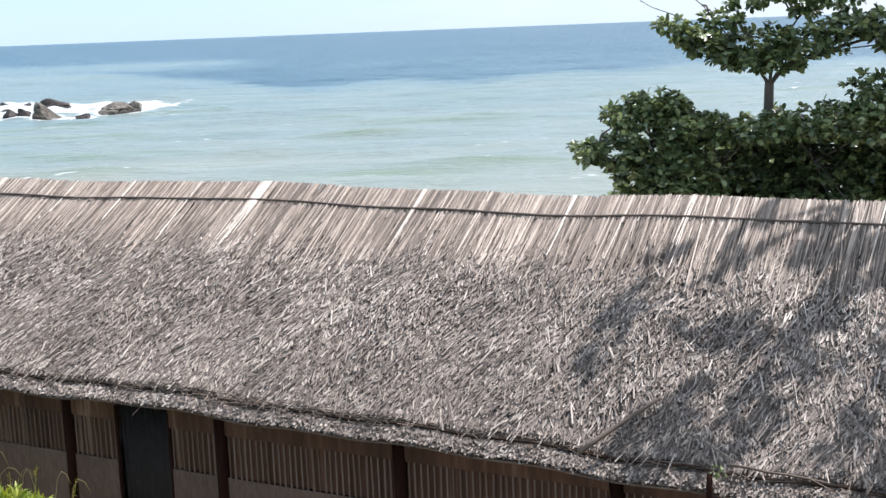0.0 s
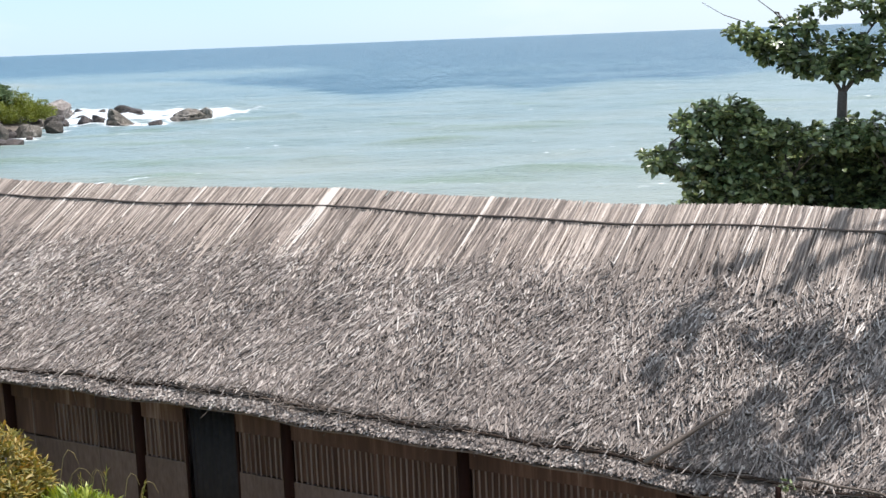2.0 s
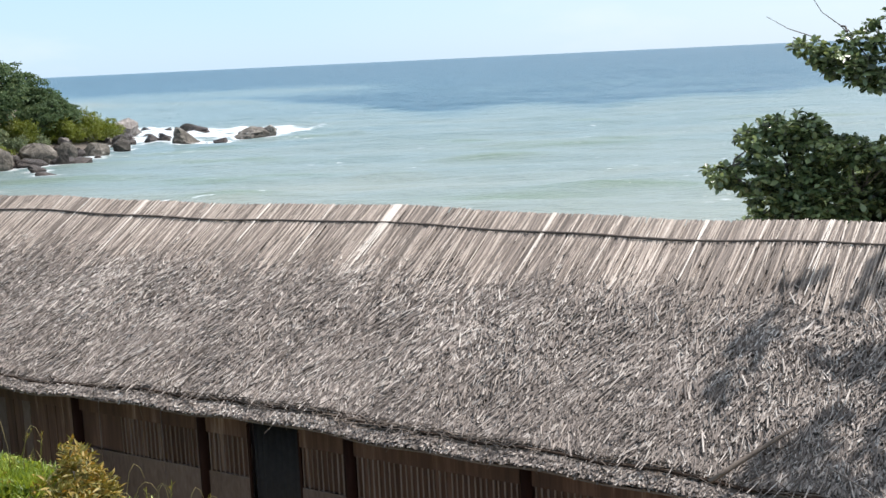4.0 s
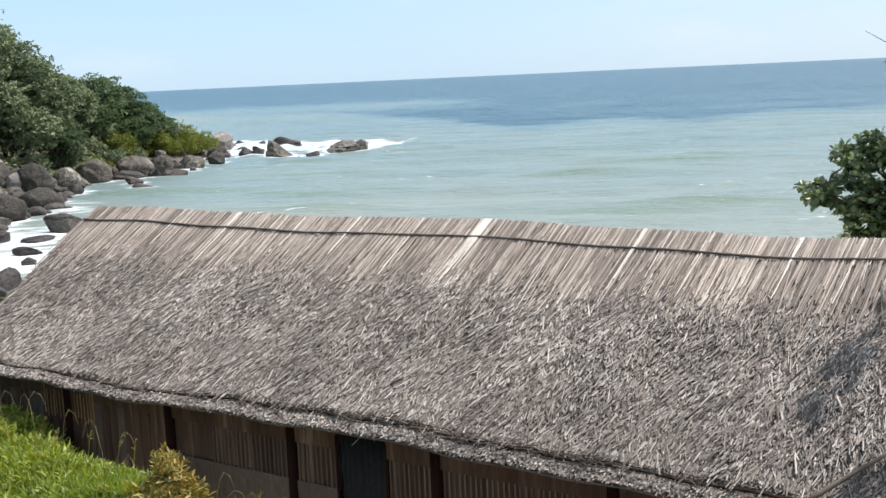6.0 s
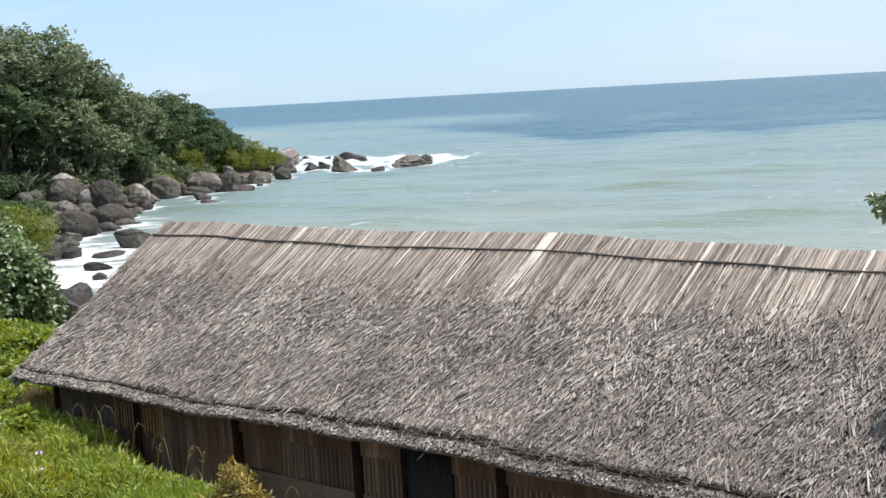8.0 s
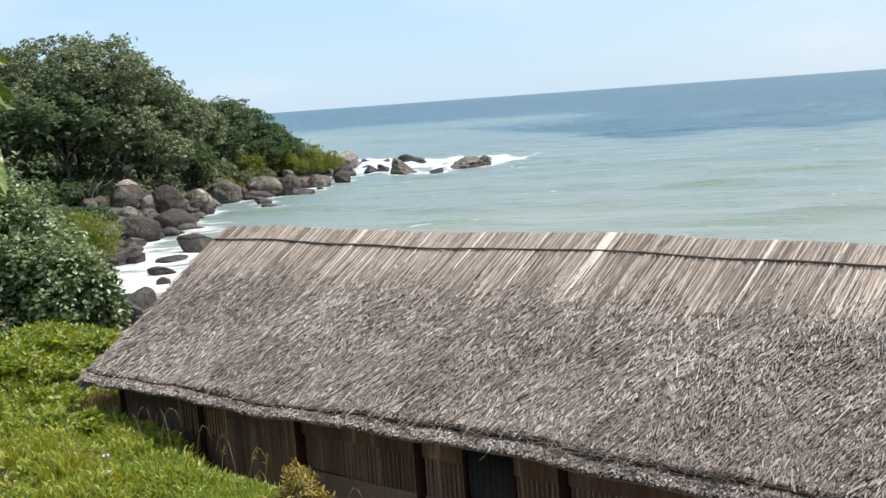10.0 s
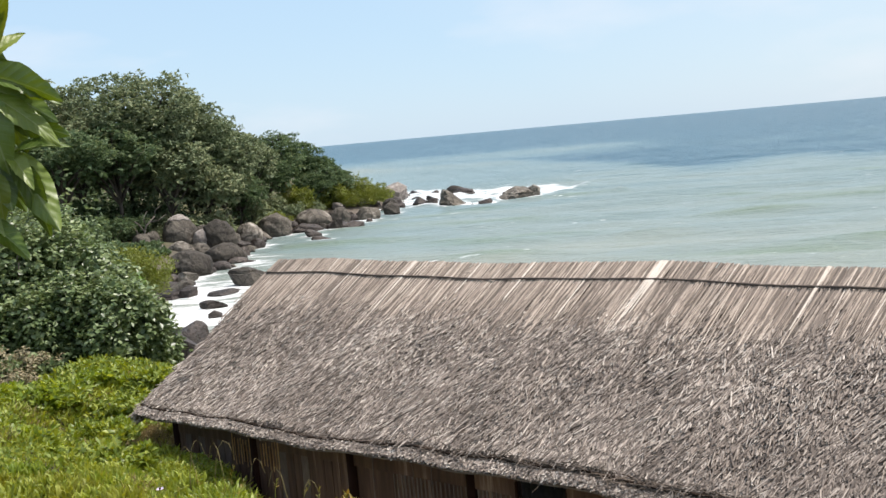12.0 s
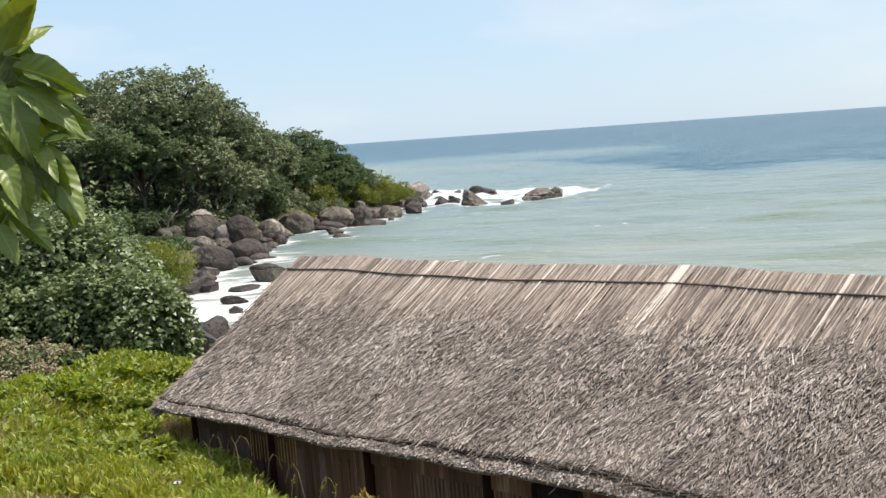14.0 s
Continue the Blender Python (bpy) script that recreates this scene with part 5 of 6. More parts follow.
for az, r, top, width, n, low in ((59.1, 124, 18.0, 17.0, 230, 0.12), (56.6, 126, 14.9, 10.5, 140, 0.1), (63.2, 126, 17.8, 16, 150, 0.12), (55.1, 132, 12.2, 8, 90, 0.08), (61.3, 120, 14.0, 11, 140, 0.22),
                                  (57.6, 120, 11.3, 9, 120, 0.14), (54.0, 139, 10.9, 7.5, 80, 0.1), (67.0, 120, 17.2, 15, 130, 0.25), (70.5, 112, 15.5, 13, 90, 0.2), (55.9, 123, 8.4, 7.0, 80, 0.1)):
    forest_tree(az, r, top, width, FOREST, BIG, n, 0.36, low)
# both rows take the dark leaf, so colour helps keep the hollow shaded
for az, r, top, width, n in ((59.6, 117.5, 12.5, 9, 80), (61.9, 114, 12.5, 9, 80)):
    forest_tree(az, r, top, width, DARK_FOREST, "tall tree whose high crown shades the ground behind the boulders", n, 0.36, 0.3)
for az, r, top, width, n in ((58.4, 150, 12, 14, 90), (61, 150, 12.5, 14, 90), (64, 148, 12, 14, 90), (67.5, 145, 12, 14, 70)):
    forest_tree(az, r, top, width, DARK_FOREST, "tree deep in the wood, its shade put into the leaf colour", n, 0.55, 0.04)
for az, r, top, width, n in ((52.55, 147, 11.3, 6.2, 90), (51.5, 152, 9.7, 5.6, 70), (53.3, 144, 8.6, 6.5, 70), (54.5, 134, 6.8, 6, 60), (51.0, 151, 7.2, 5.0, 55)):
    forest_tree(az, r, top, width, DARK_FOREST, "smaller dense dark green tree near the headland's tip", n, 0.3, 0.05, 0.9, 18)
for az, r, top, width in ((50.5, 153, 7.6, 3.8), (50.0, 157, 6.0, 3.6), (51.2, 149, 6.0, 4.0)):
    forest_tree(az, r, top, width, DARK_FOREST, "small feathery upright tree near the headland's tip", 50, 0.26, 0.02, 0.9, 20, -0.9)


def shrub(name, place, size, material, count, leaf, label, group, per_tip=3, template=(SMALL_V, SMALL_T), width=0.9, mounds=13, droop=0.05, facing=0.4):
    """A low bush of several leafy mounds on short stems; size: half widths and height."""
    x, y, z = place
    ob = empty(name, place, label, "bush", group)
    rnd = random.Random(int(abs(x * 13 + y * 7)))
    pads, bm = [], bmesh.new()
    for _ in range(mounds):
        a, f = rnd.uniform(0, math.tau), rnd.random() ** 0.5 * 0.7
        c = (math.cos(a) * f * size[0], math.sin(a) * f * size[1], size[2] * rnd.uniform(0.12, 0.74) * (1 - 0.3 * f))
        pads.append((c, (size[0] * rnd.uniform(0.28, 0.42), size[1] * rnd.uniform(0.28, 0.42), size[2] * rnd.uniform(0.2, 0.3))))
        tube(bm, bent((c[0] * 0.3, c[1] * 0.3, -0.1), c, 0.0, 4, 0.03), 0.03 * size[2] ** 0.5, 0.012, 5)
    part("stems", bm, BARK, ob, "", True)
    leaf_crown("foliage", pads, count, leaf, material, ob, per_tip, template, width, droop, "", facing)
    return ob


def ground_point(az, r):
    p = polar(az, r, 0)
    return (p.x, p.y, height_at(p.x, p.y))


for az, r, w, h in ((51.89, 147, 3.1, 3.5), (50.61, 152, 2.6, 3.3), (49.42, 158, 3.3, 4.0), (48.5, 161, 3.0, 3.4), (50.0, 155, 2.6, 3.3)):
    shrub("scrub_bush", ground_point(az, r), (w, w, h), SCRUB, 1900, 0.33, "low yellow-green scrub above the shore rocks", "scrub on the headland", 4, (SMALL_V, SMALL_T), 0.4, 13, -1.0)
for az, r, w, h in ((54.04, 135, 2.8, 3.6), (53.05, 140, 2.2, 2.6), (55.71, 124, 2.6, 4.2), (57.6, 121, 2.4, 3.0), (58.2, 118, 2.2, 2.6), (56.4, 121, 2.4, 2.8), (57.0, 118, 1.8, 2.0)):
    shrub("shore_bush", ground_point(az, r), (w, w, h), FOREST, 700, 0.35, "dull green leafy bush behind the boulders", "bushes behind the beach")
for az, r, w, h in ((55.0, 127, 2.0, 1.8), (54.4, 130, 1.8, 1.6), (53.5, 133, 2.0, 1.7), (52.8, 136, 1.8, 1.6), (52.0, 141, 2.0, 1.8), (51.2, 146, 1.8, 1.7), (56.0, 122, 1.8, 1.6), (57.8, 117, 2.0, 1.9)):
    shrub("shore_bush", ground_point(az, r), (w, w, h), SCRUB if h < 1.65 else FOREST, 700, 0.26, "low dull green bush on the slope above the rocks", "bushes behind the beach", 3, (SMALL_V, SMALL_T), 0.6, 13, -0.4)
# shade under the crowns is put into these bushes' dark leaves
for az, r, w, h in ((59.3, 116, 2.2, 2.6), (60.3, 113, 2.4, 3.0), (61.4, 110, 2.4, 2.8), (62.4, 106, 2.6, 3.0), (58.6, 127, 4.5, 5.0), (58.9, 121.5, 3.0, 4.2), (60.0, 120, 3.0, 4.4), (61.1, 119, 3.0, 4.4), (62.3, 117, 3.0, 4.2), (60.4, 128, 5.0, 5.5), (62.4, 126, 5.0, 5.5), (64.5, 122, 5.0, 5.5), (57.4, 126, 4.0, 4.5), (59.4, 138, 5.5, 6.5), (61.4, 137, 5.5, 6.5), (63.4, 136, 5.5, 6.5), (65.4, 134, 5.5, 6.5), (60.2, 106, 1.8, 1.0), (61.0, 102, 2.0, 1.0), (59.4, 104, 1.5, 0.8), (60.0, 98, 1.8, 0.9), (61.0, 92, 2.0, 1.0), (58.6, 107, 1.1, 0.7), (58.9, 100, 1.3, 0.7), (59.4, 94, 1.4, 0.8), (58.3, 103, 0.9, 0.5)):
    shrub("shore_bush", ground_point(az, r), (w, w, h), DARK_FOREST, 520, 0.34, "green bush with the wood's shade put into its leaf colour", "bushes behind the beach")
shrub("scrub_bush", (*polar(59.95, 72, 1.0)[:2], 1.6), (3.1, 2.7, 3.0), SCRUB, 5200, 0.22, "feathery yellow-green scrub bush beside the cove", "scrub on the headland", 4, (SMALL_V, SMALL_T), 0.3, 16, -1.0)


def bare_tree(az, r):
    """A leafless grey tree leaning over the boulders."""
    base = ground_point(az, r)
    tree = empty("bare_tree", base, "bare grey leaning tree beside the beach boulders", "tree")
    right = Vector((math.cos(math.radians(az)), math.sin(math.radians(az)), 0))
    for k, (pts, r0) in enumerate((([(0, -0.1), (-0.15, 0.8), (0.1, 1.5), (0.9, 2.3)], 0.11), ([(-0.1, 1.0), (-0.5, 1.7), (-0.9, 2.0)], 0.06), ([(0.1, 1.5), (-0.1, 2.2), (0.3, 2.8)], 0.05),
                                   ([(0.4, 1.8), (1.2, 1.9), (1.9, 2.4)], 0.05), ([(0.9, 2.3), (1.0, 2.8), (1.5, 3.2)], 0.04), ([(-0.8, -0.1), (-0.7, 0.9), (-0.9, 1.6)], 0.06))):
        bm = bmesh.new()
        tube(bm, [right * a + Vector((0, 0, b)) for a, b in pts], r0, r0 * 0.5, 7, 0.15)
        part("trunk" if k == 0 else "limb", bm, BARK, tree, "", True)


bare_tree(58.7, 113)

# ---- the meadow ----
HL = "dense dark green hedge bush with glossy leaves"
for az, r, sx, h in ((62.3, 32, 1.5, 4.1), (61.4, 30.2, 1.3, 2.6), (60.2, 30.3, 1.1, 2.2), (59.2, 30.8, 0.9, 1.7), (62.7, 30.3, 1.3, 2.6), (62.9, 33, 1.7, 4.7), (64.4, 32.5, 2.3, 5.4), (66.8, 32, 2.6, 5.7), (70, 31, 2.7, 5.5), (60.6, 31, 1.3, 2.5), (59.5, 30.6, 0.9, 2.0), (64.6, 30.6, 1.4, 2.6), (61.1, 32.6, 1.3, 3.3), (66.6, 30.3, 1.4, 2.5), (69.0, 29.6, 1.4, 2.7)):
    shrub("hedge_bush", ground_point(az, r), (sx, sx, h), HEDGE, 3200, 0.155, HL, "hedge by the meadow", 3, (SMALL_V, SMALL_T), 1.1, 24, 0.25, 1.1)
for az, r, sx, h in ((61.4, 34.8, 0.9, 4.5), (60.7, 35.0, 0.9, 4.3), (60.1, 35.3, 0.7, 4.0)):
    shrub("leafy_bush", ground_point(az, r), (sx, sx, h), FRESH, 2000, 0.17, "fresh green leafy bush behind the hedge", "hedge by the meadow", 3, (SMALL_V, SMALL_T), 1.0, 18)
for az, r, sx, h in ((59.6, 27.5, 1.2, 0.5), (61.5, 28, 1.4, 0.55), (62.9, 27.6, 1.3, 0.5), (64.2, 26.0, 1.2, 0.5), (60.9, 25.5, 1.1, 0.7), (61.6, 24.0, 0.9, 0.5), (66.3, 25.5, 1.3, 0.5)):
    shrub("vine_mound", ground_point(az, r), (sx, sx, h), VINE, 1200, 0.13, "bright green creeper mound at the meadow's edge", "creeper mounds", 3, (SMALL_V, SMALL_T), 0.8, 18, -0.5)
mound = random.Random(5)
for k in range(16):
    az, r, sx = mound.uniform(60.5, 67), mound.uniform(19.5, 27), mound.uniform(0.4, 0.85)
    shrub("vine_mound", ground_point(az, r), (sx, sx, mound.uniform(0.3, 0.6)), LUSH if k % 3 == 0 else VINE, 420, 0.14, "bright green creeper mound at the meadow's edge", "creeper mounds", 3, (SMALL_V, SMALL_T), 0.85, 12, -0.4)
for az, r, sx, h in ((64.0, 28.6, 0.7, 0.75), (65.2, 28.3, 0.9, 1.05), (66.5, 27.9, 0.9, 1.05), (64.9, 27.4, 0.6, 0.6), (66.0, 27.0, 0.6, 0.6)):
    ob = shrub("dry_bush", ground_point(az, r), (sx, sx * 0.9, h), HEDGE, 500, 0.12, "grey-green bush with faded beige-pink seed heads by the hedge", "dry bushes", 3)
    leaf_crown("seed_foliage", [((rng.uniform(-0.7, 0.7) * sx, rng.uniform(-0.6, 0.6) * sx, h * rng.uniform(0.55, 0.95)), (0.1, 0.1, 0.09)) for _ in range(26)], 420, 0.07, DRY, ob, 3, label="faded beige-pink seed heads")
p = polar(50.7, 12.4, 0)
shrub("russet_bush", (p.x, p.y, height_at(p.x, p.y) - 0.02), (0.57, 0.5, 0.98), RUSSET, 1600, 0.1, "small bush with narrow russet and yellow leaves on the bank", "bush on the bank", 3, (SMALL_V, SMALL_T), 0.42, 15, -0.3)


def meadow(count, length, width, template, material, name, label, lean=0.5, low=0.0, near=2.0, patchy=None, span=(40, 74), far=33.0):
    a, r = rng.uniform(*span, count * 3), np.sqrt(rng.uniform(near ** 2, far ** 2, count * 3))
    x, y = -r * np.sin(np.radians(a)), r * np.cos(np.radians(a))
    z = land_height(x, y)
    ok = (z > 2.6) & ~((x > -19.6) & (y > 11.6))
    if patchy is not None:
        wave = np.sin(x * 1.15 + 1.9 * np.sin(y * 0.8 + 0.6)) * np.sin(y * 1.35 + 1.3 * np.sin(x * 0.7)) + 0.4 * np.sin(x * 3.1 + y * 2.3)
        wave = wave - (0.8 if patchy > 0 else 0.0) * smooth(62, 56, a)
        ok &= (wave > patchy) | (np.hypot(x + 21.0, y - 12.2) < 1.1)
    dry = np.hypot(x + 20.15, (y - 11.95) * 1.4) < 0.85  # the bare, dry corner by the gable
    ok = (ok & ~dry) | (dry & (material is STRAW) & (z > 2.6)) | (ok & (material is GRASS) & (rng.random(len(x)) < 0.3))
    keep = np.flatnonzero(ok)[:count]
    p = np.stack([x, y, z + low], 1)[keep]
    n = len(p)
    clump = 0.45 + 1.1 * (0.5 + 0.5 * np.sin(p[:, 0] * 2.1 + np.sin(p[:, 1] * 1.7) * 2) * np.sin(p[:, 1] * 2.6))
    along = np.array([0, 0, 1.0]) + lean * rng.normal(size=(n, 3)) * np.array([1, 1, 0.3])
    size = np.stack([np.full(n, width), length * rng.uniform(0.5, 1.3, n) * clump, np.full(n, length)], 1)
    v, f = scattered(*template, frames(along, rng.normal(size=(n, 3))), size, p)
    tagged(link_mesh(name, mesh_of(name, v, f), material), label, "grass", kind="stuff")


BLADE_V = [(-0.5, 0, 0), (0.5, 0, 0), (-0.3, 0.6, 0.1), (0.3, 0.6, 0.1), (0, 1, 0.3)]
BLADE_T = [(0, 1, 3), (0, 3, 2), (2, 3, 4)]
ARCH_V = [(-0.3, 0, 0), (0.3, 0, 0), (-0.5, 0.45, 0.06), (0.5, 0.45, 0.06), (-0.35, 0.8, 0.28), (0.35, 0.8, 0.28), (0, 0.92, 0.62)]
ARCH_T = [(0, 1, 3), (0, 3, 2), (2, 3, 5), (2, 5, 4), (4, 5, 6)]
meadow(72000, 0.19, 0.019, (BLADE_V, BLADE_T), GRASS, "grass", "bright yellow-green meadow grass on the bank", near=0.3)
meadow(55000, 0.075, 0.095, (SMALL_V, SMALL_T), VINE, "creeper_leaves", "small creeper leaves among the grass", 1.2, 0.08)
meadow(10000, 0.26, 0.055, (BLADE_V, BLADE_T), GRASS, "grass", "rough grass of the hillside round the lookout", 0.6, 0.0, 0.3, None, (-110, 40), 11.0)
meadow(10000, 0.26, 0.055, (BLADE_V, BLADE_T), GRASS, "grass", "rough grass of the hillside round the lookout", 0.6, 0.0, 0.3, None, (74, 250), 11.0)
meadow(22000, 0.15, 0.024, (ARCH_V, ARCH_T), LUSH, "grass", "lush green grass along the edge of the bank", 0.6, 0.04, 8.0, None, (46, 58), 15.0)
meadow(16000, 0.16, 0.026, (ARCH_V, ARCH_T), TALL, "grass", "yellow-green grass on the steep side of the bank", 0.6, 0.02, 13.2, None, (52, 61), 21.0)
meadow(34000, 0.1, 0.11, (SMALL_V, SMALL_T), VINE, "creeper_leaves", "small creeper leaves among the grass", 1.2, 0.10, 17.0)
meadow(31000, 0.18, 0.036, (ARCH_V, ARCH_T), TALL, "grass", "broad yellow-green grass tufts in the meadow", 0.75, 0.03, 4.0, -0.25)
meadow(30000, 0.2, 0.022, (BLADE_V, BLADE_T), STRAW, "grass", "dry brown grass in patches of the meadow", 0.7, 0.05, 4.0, 0.35)

for az, r, sx, h in ((54.6, 12.9, 0.45, 0.12), (53.7, 12.85, 0.5, 0.26), (52.9, 12.7, 0.5, 0.34), (52.2, 12.5, 0.4, 0.24)):
    shrub("grass_tussock", ground_point(az, r), (sx, sx, h), LUSH, 600, 0.12, "lush bright green grass tussock on the bank's edge", "grass tussocks", 3, (BLADE_V, BLADE_T), 0.14, 12, -0.5)
for k in range(26):
    az, r, sx = mound.uniform(58.5, 68), mound.uniform(12.5, 17.5), mound.uniform(0.25, 0.5)
    shrub("grass_tussock", ground_point(az, r), (sx, sx, mound.uniform(0.14, 0.26)), (TALL, GRASS, LUSH)[k % 3], 150, 0.17, "yellow-green grass tussock in the meadow", "grass tussocks", 3, (ARCH_V, ARCH_T), 0.2, 9, -0.9)
for az, r, sx, h in ((64.4, 15.3, 0.35, 0.14), (65.2, 15.4, 0.45, 0.16), (66.1, 15.6, 0.4, 0.14), (65.6, 20.5, 0.35, 0.16), (66.2, 22.0, 0.4, 0.18)):
    shrub("dry_tuft", ground_point(az, r), (sx, sx, h), STRAW, 170, 0.11, "clump of dead brown undergrowth in the meadow", "dry tufts", 3, (BLADE_V, BLADE_T), 0.14, 10, -0.2)
for k in range(5):
    x, y = -20.5 - 0.25 * k, 12.4 - 0.2 * k + random.uniform(-0.3, 0.3)
    shrub("dry_tuft", (x, y, height_at(x, y)), (0.35, 0.3, 0.3), STRAW, 170, 0.1, "tuft of dry brown grass by the hut's gable", "dry tufts", 3, (SMALL_V, SMALL_T), 0.25, 9, -0.8)

# ---- the big-leaved shrub close to the lookout ----


def big_leaf_mesh(seed):
    """An oval leaf 1 long along y, cupped along the midrib and drooping, with raised side veins and wavy rims."""
    rnd = random.Random(seed)
    bend, cup, twist = rnd.uniform(0.15, 0.5), rnd.uniform(-0.1, 0.4), rnd.uniform(-0.5, 0.5)
    nu, nv = 12, 48
    verts, faces = [], []
    for j in range(nv + 1):
        f = j / nv
        half = 0.30 * (math.sin(math.pi * f ** 0.8)) ** 0.75 * (1 - 0.25 * f) + 0.004
        for i in range(nu + 1):
            u = 2 * i / nu - 1
            vein = 0.026 * abs(math.sin((f * 8 - abs(u) * 1.7) * math.pi)) * (abs(u) ** 0.3) * math.sin(math.pi * f)
            z = cup * abs(u) ** 1.4 * half - bend * f * f + vein + 0.02 * math.sin(f * 14 + seed) * u * u + twist * u * half * f
            verts.append((u * half, f, z))
    for j in range(nv):
        for i in range(nu):
            a = j * (nu + 1) + i
            faces.append((a, a + 1, a + nu + 2, a + nu + 1))
    me = bpy.data.meshes.new("leaf")
    me.from_pydata(verts, [], faces)
    me.polygons.foreach_set("use_smooth", [True] * len(faces))
    me.materials.append(BROADLEAF)
    return me


def broadleaf_material():
    m = BROADLEAF
    nt = m.node_tree
    b = nt.nodes["Principled BSDF"]
    col = b.inputs["Base Color"].links[0].from_socket
    tc, sep = nt.nodes.new("ShaderNodeTexCoord"), nt.nodes.new("ShaderNodeSeparateXYZ")
    nt.links.new(tc.outputs["Object"], sep.inputs[0])
    ax = math_node(nt, "ABSOLUTE", sep.outputs["X"])
    rib = math_node(nt, "LESS_THAN", ax, 0.012)
    ph = math_node(nt, "SUBTRACT", math_node(nt, "MULTIPLY", sep.outputs["Y"], 8.0), math_node(nt, "MULTIPLY", ax, 6.0))
    side = math_node(nt, "GREATER_THAN", math_node(nt, "COSINE", math_node(nt, "MULTIPLY", ph, math.tau)), 0.965)
    fac = math_node(nt, "MAXIMUM", rib, math_node(nt, "MULTIPLY", side, 0.4))
    mx = nt.nodes.new("ShaderNodeMix")
    mx.data_type = "RGBA"
    nt.links.new(fac, mx.inputs["Factor"])
    nt.links.new(col, mx.inputs["A"])
    mx.inputs["B"].default_value = (0.2, 0.25, 0.09, 1)
    nt.links.new(mx.outputs["Result"], b.inputs["Base Color"])


broadleaf_material()
LEAVES = [big_leaf_mesh(k) for k in range(8)]
shrub_top = empty("broadleaf_shrub", (0, 0, 0), "tall shrub with big glossy ribbed green leaves beside the lookout", "shrub")
R = 3.6
STEMS = [[polar(70.5, R, height_at(*polar(70.5, R, 0)[:2])), polar(69.5, R, 8.0), polar(67.2, R, 8.9), polar(65.1, R, 9.3), polar(64.2, R, 9.28)],
         [polar(66.2, R, 8.9), polar(65.5, R, 9.0), polar(64.6, R, 9.02), polar(63.6, R, 9.06)],
         [polar(69.0, R, 8.2), polar(67.4, R, 8.6), polar(65.6, R, 8.85), polar(65.0, R, 8.9)]]
for k, pts in enumerate(STEMS):
    bm = bmesh.new()
    tube(bm, pts, 0.011 - 0.003 * k, 0.004, 7)
    part("stem", bm, VINE, shrub_top, "", True)


def big_leaf(base, tip, size, wide, face, k):
    """A leaf from its stalk towards tip, its upper side turned to face; wide: its breadth against the usual leaf's."""
    ob = new("leaf", LEAVES[k % 8])
    ob.parent = shrub_top
    y = (Vector(tip) - Vector(base)).normalized()
    x = y.cross(Vector(face)).normalized()
    m = Matrix((x, y, x.cross(y))).transposed().to_4x4()
    ob.matrix_local = Matrix.Translation(base) @ m @ Matrix.Diagonal((size * wide, size, size, 1))


def P3(az, z, dr=0.0):
    return polar(az, R + dr, z)


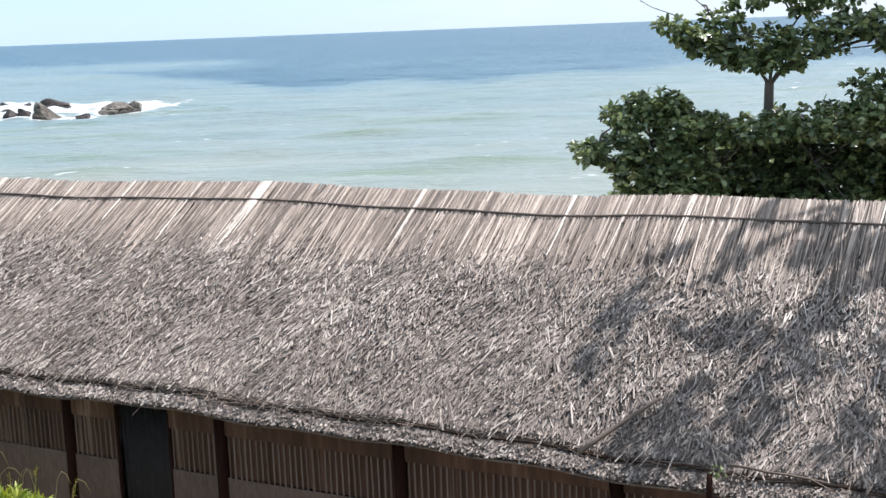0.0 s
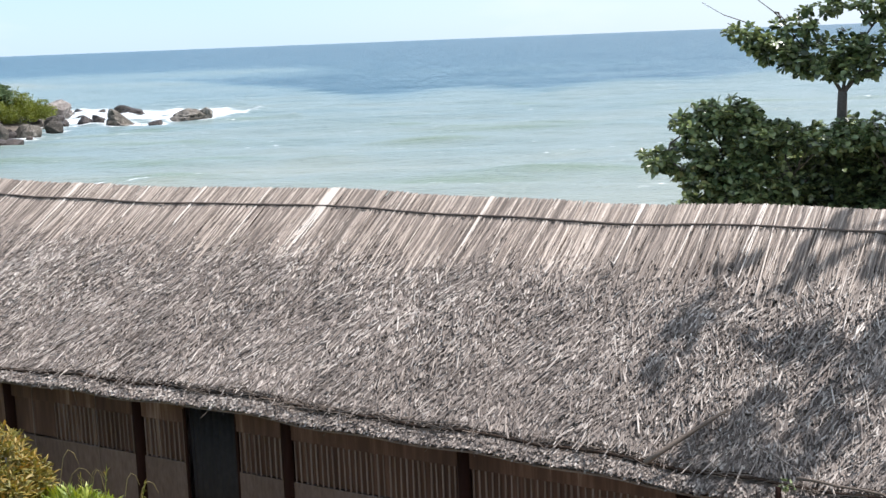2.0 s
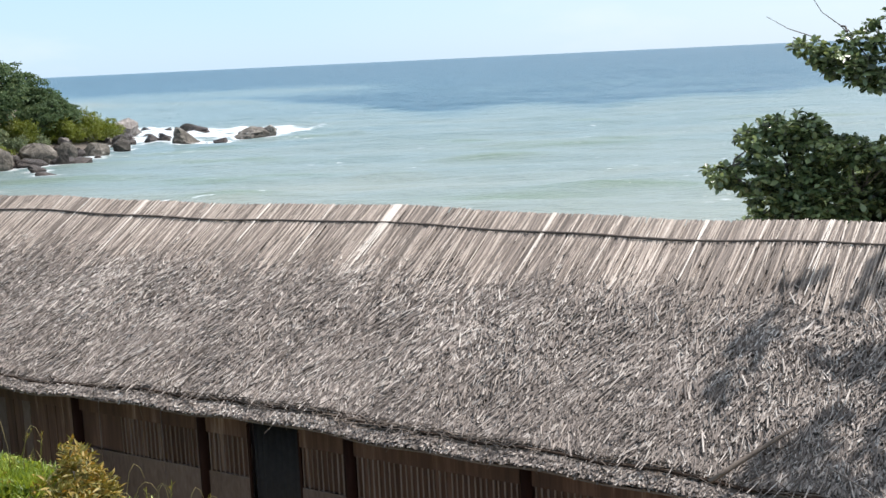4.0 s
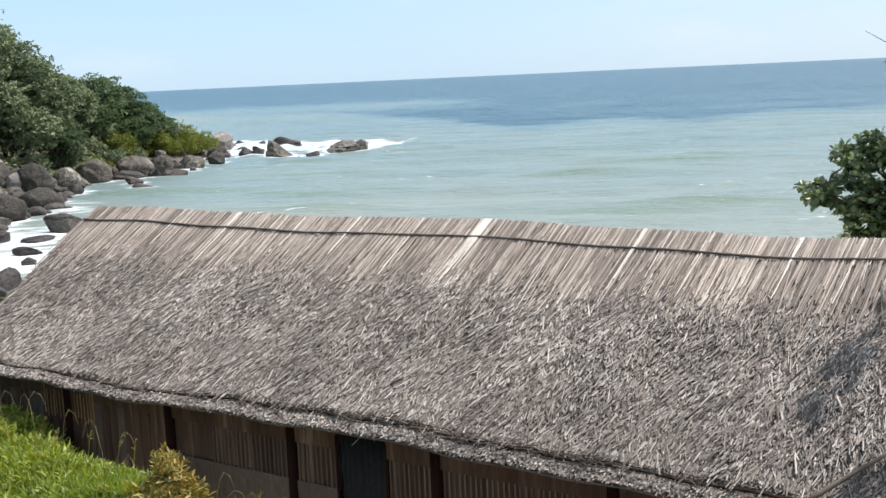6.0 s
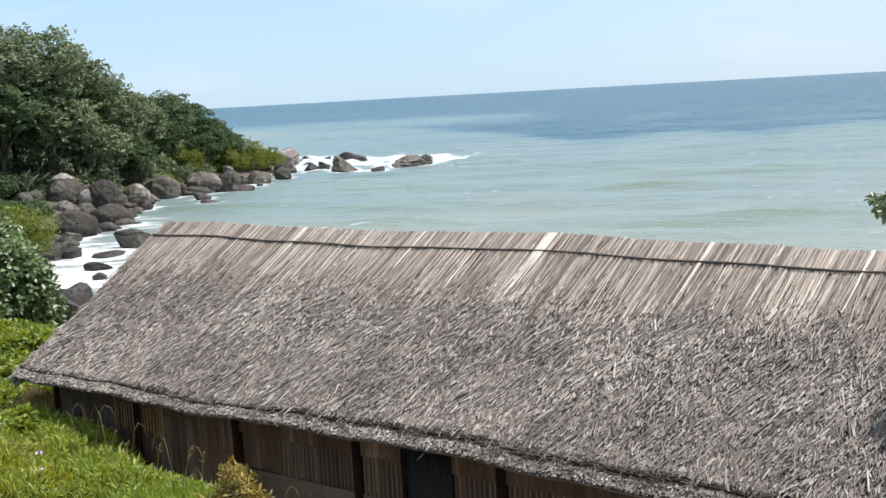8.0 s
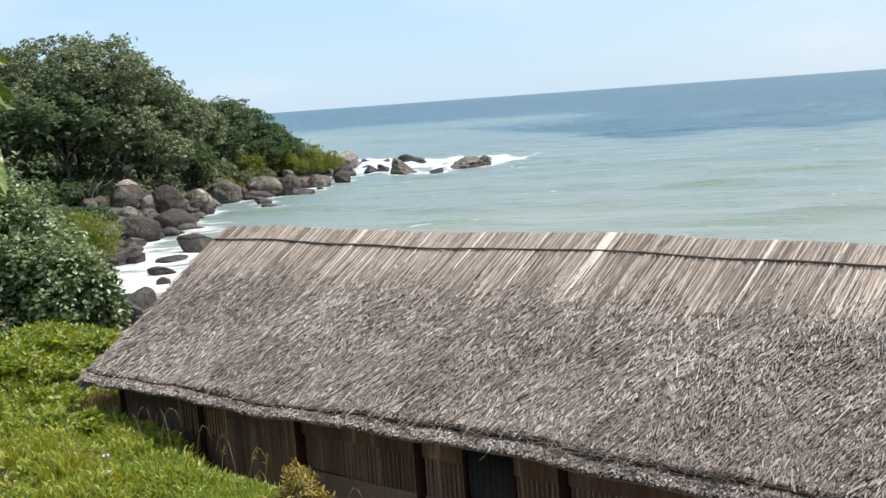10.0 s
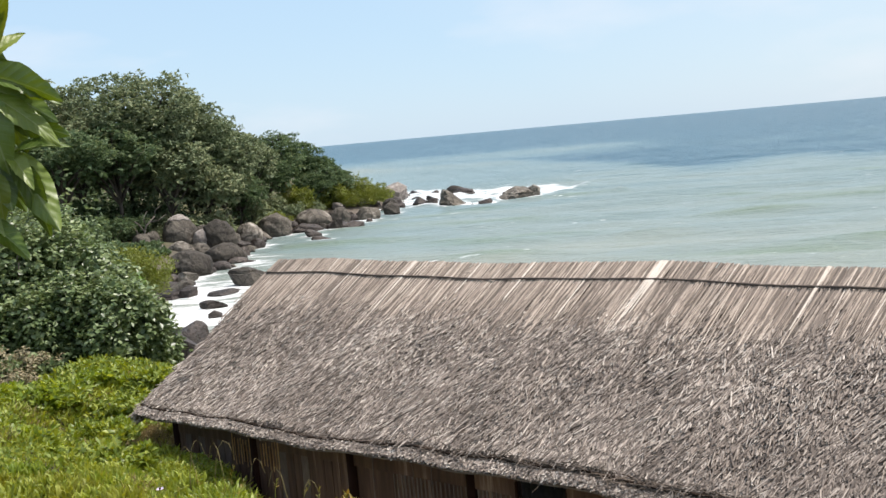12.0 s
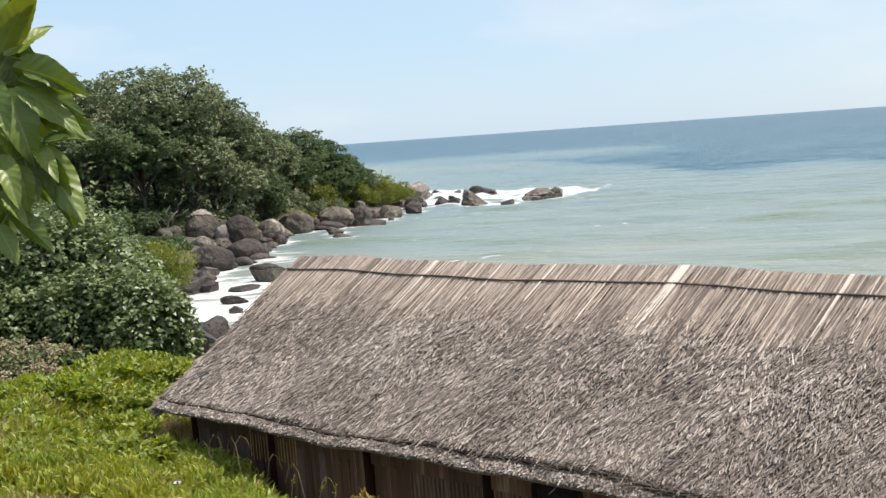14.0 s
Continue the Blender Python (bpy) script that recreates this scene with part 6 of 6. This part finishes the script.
# upper side away from the lookout, towards the sun, half to the sky
AWAY, SUNNY, SKY, STEEP = (-0.85, 0.35, 0.4), (0.72, -0.2, 0.62), (0.45, -0.3, 0.85), (0.93, -0.3, 0.2)
for k, (b_az, b_z, t_az, t_z, size, wide, dr, face) in enumerate((
        (65.07, 9.30, 63.78, 9.453, 0.2, 0.85, -0.03, AWAY), (64.89, 9.293, 63.05, 9.378, 0.16, 0.7, 0.03, SUNNY), (64.62, 9.265, 61.78, 9.215, 0.2, 0.9, 0.0, AWAY),
        (64.2, 9.25, 61.8, 9.2, 0.17, 0.6, -0.05, SUNNY), (64.58, 9.213, 61.82, 9.096, 0.22, 0.6, -0.07, SUNNY), (64.48, 9.231, 62.09, 9.154, 0.18, 0.8, 0.04, AWAY),
        (65.03, 9.206, 64.08, 9.041, 0.2, 1.0, -0.09, STEEP), (63.81, 9.137, 61.83, 9.105, 0.15, 0.85, 0.02, AWAY), (63.71, 9.051, 61.99, 9.093, 0.13, 0.7, -0.04, SKY),
        (63.96, 9.052, 62.3, 8.84, 0.24, 0.75, 0.0, AWAY), (63.98, 9.043, 62.55, 8.85, 0.22, 0.5, -0.06, STEEP), (64.06, 9.054, 63.0, 8.955, 0.13, 0.7, -0.1, SUNNY),
        (64.71, 9.08, 64.25, 8.928, 0.18, 0.95, 0.02, AWAY), (65.75, 8.932, 64.75, 8.872, 0.12, 0.8, -0.06, SUNNY), (65.37, 8.875, 63.59, 8.784, 0.16, 0.7, -0.02, AWAY),
        (65.9, 8.844, 65.37, 8.773, 0.12, 0.9, -0.05, STEEP), (64.75, 9.0, 64.5, 8.9, 0.12, 0.9, -0.04, STEEP), (65.37, 9.219, 64.26, 9.223, 0.14, 0.9, 0.06, AWAY),
        (65.56, 9.129, 64.38, 9.071, 0.14, 0.9, 0.05, AWAY), (65.88, 8.994, 64.92, 8.943, 0.14, 0.9, 0.04, AWAY), (64.3, 9.2, 63.0, 9.02, 0.16, 0.8, 0.09, AWAY),
        (65.2, 9.33, 64.4, 9.5, 0.2, 0.9, 0.06, AWAY), (65.4, 9.4, 65.0, 9.6, 0.24, 0.9, 0.05, STEEP), (66.4, 9.3, 65.2, 9.36, 0.2, 0.9, 0.03, STEEP),
        (66.3, 9.1, 65.2, 9.0, 0.22, 0.9, 0.06, SUNNY), (65.9, 9.0, 65.3, 8.82, 0.2, 0.9, 0.1, AWAY), (66.0, 9.0, 67.5, 9.1, 0.2, 0.9, 0.0, SKY), (65.5, 9.35, 66.6, 9.5, 0.2, 0.9, 0.0, SKY),
        (66.8, 8.9, 66.0, 8.7, 0.2, 0.9, 0.0, SUNNY), (67.2, 8.9, 67.8, 8.7, 0.2, 0.9, 0.0, STEEP), (65.9, 9.24, 65.0, 9.12, 0.17, 0.9, -0.1, SUNNY), (65.2, 9.12, 64.5, 9.0, 0.15, 0.8, -0.02, SKY),
        (65.6, 9.03, 64.9, 8.94, 0.15, 0.8, -0.1, SUNNY), (64.7, 9.02, 63.9, 8.93, 0.15, 0.8, 0.05, AWAY), (65.1, 9.36, 64.2, 9.3, 0.17, 0.8, 0.06, AWAY), (66.0, 8.94, 65.4, 8.86, 0.16, 0.9, 0.05, STEEP),
        (65.5, 9.22, 64.3, 9.36, 0.2, 0.9, 0.08, AWAY), (65.6, 9.28, 64.4, 9.3, 0.18, 0.9, 0.1, AWAY), (65.3, 9.3, 64.0, 9.42, 0.18, 0.7, 0.0, AWAY))):
    big_leaf(P3(b_az, b_z), P3(t_az, t_z, dr), size * 1.03, wide, face, k)

# ---- small things on the meadow ----


def flower(x, y):
    z = height_at(x, y) + 0.25
    ob = empty("wild_flower", (x, y, z), "pale lilac wild flower among the grass", "flower", "meadow flowers")
    bm = bmesh.new()
    tube(bm, [(0, 0, -0.27), (0.01, 0, -0.12), (0, 0, 0)], 0.004, 0.003, 5)
    part("stalk", bm, GRASS, ob)
    turn = random.uniform(0, 6)
    for k in range(5):
        a = turn + k * math.tau / 5
        d = np.array([[math.cos(a), math.sin(a) - 0.35, 0.35]])
        v, f = scattered(LEAF_V, LEAF_T, frames(d, np.array([[0, -0.5, 1.0]])), np.array([[0.07, 0.056, 0.05]]), np.zeros((1, 3)))
        link_mesh("petal", mesh_of("petal", v, f), PETAL, ob)
    bm = bmesh.new()
    bmesh.ops.create_icosphere(bm, subdivisions=2, radius=0.014, matrix=Matrix.Translation((0, -0.006, 0.012)))
    part("flower_centre", bm, DARK_WOOD, ob, "dark purple-brown flower centre", True)


for az, r in ((59.3, 14.9), (59.35, 13.7), (61.3, 17.2), (50.5, 11.8)):
    p = polar(az, r, 0)
    flower(p.x, p.y)


def grass_stalk(x, y, tall):
    ob = empty("grass_stalk", (x, y, height_at(x, y)), "tall thin seed-bearing grass stalk", "grass", "tall stalks on the bank")
    lean = random.uniform(-0.25, 0.35)
    bm = bmesh.new()
    tube(bm, [(lean * f * f * tall, 0.1 * f * tall, tall * f * (1 - 0.15 * f)) for f in (0, 0.35, 0.7, 0.9, 1.0)], 0.004, 0.002, 5)
    part("stalk", bm, GRASS, ob)
    n = 14
    f0 = rng.uniform(0.7, 1.0, n)
    p = np.stack([lean * f0 * f0 * tall, 0.1 * f0 * tall, tall * f0 * (1 - 0.15 * f0)], 1)
    v, f = scattered(SMALL_V, SMALL_T, frames(rng.normal(size=(n, 3)) + np.array([0, 0, 0.8]), rng.normal(size=(n, 3))), np.tile([[0.012, 0.05, 0.02]], (n, 1)), p)
    link_mesh("seed_head", mesh_of("seed_head", v, f), RUSSET, ob)


for k in range(26):
    p = polar(random.uniform(46, 59), 1, 0)
    t = 7.6 / p.y
    grass_stalk(p.x * t, 7.6 + random.uniform(-0.4, 0.5), random.uniform(0.35, 0.75))


def arching_stem(az, r, tall, reach):
    """A dry grass stem that rises, bends over and hangs."""
    place = ground_point(az, r)
    right = Vector((math.cos(math.radians(az)), math.sin(math.radians(az)), 0)) * reach
    bm = bmesh.new()
    tube(bm, [right * a + Vector((0, 0, b * tall)) for a, b in ((0, -0.05), (0.08, 0.5), (0.3, 0.88), (0.55, 1.0), (0.8, 0.94), (1.0, 0.74))], 0.004, 0.003, 5, 0.2)
    ob = part("arching_grass", bm, STRAW, None, "dry pale grass stem arching over the bank's edge", True)
    ob.location = place
    tagged(ob, category="grass", group="tall stalks on the bank")


for az, r, tall, reach in ((48.85, 12.2, 0.6, 0.2), (48.6, 12.1, 0.44, 0.26), (48.3, 12.0, 0.4, -0.2), (46.8, 12.0, 0.5, -0.14), (46.1, 11.6, 0.5, 0.16), (45.5, 11.4, 0.5, 0.2), (47.5, 12.0, 0.42, 0.14),
                           (58.0, 15.0, 0.76, 0.22), (57.6, 15.0, 0.7, -0.2), (56.9, 14.6, 0.74, 0.26), (56.4, 14.4, 0.8, -0.16), (55.4, 14.0, 0.7, 0.2), (53.6, 13.1, 0.74, -0.2), (53.1, 13.0, 0.6, 0.2), (52.2, 12.8, 0.5, -0.14)):
    arching_stem(az, r, tall, reach)
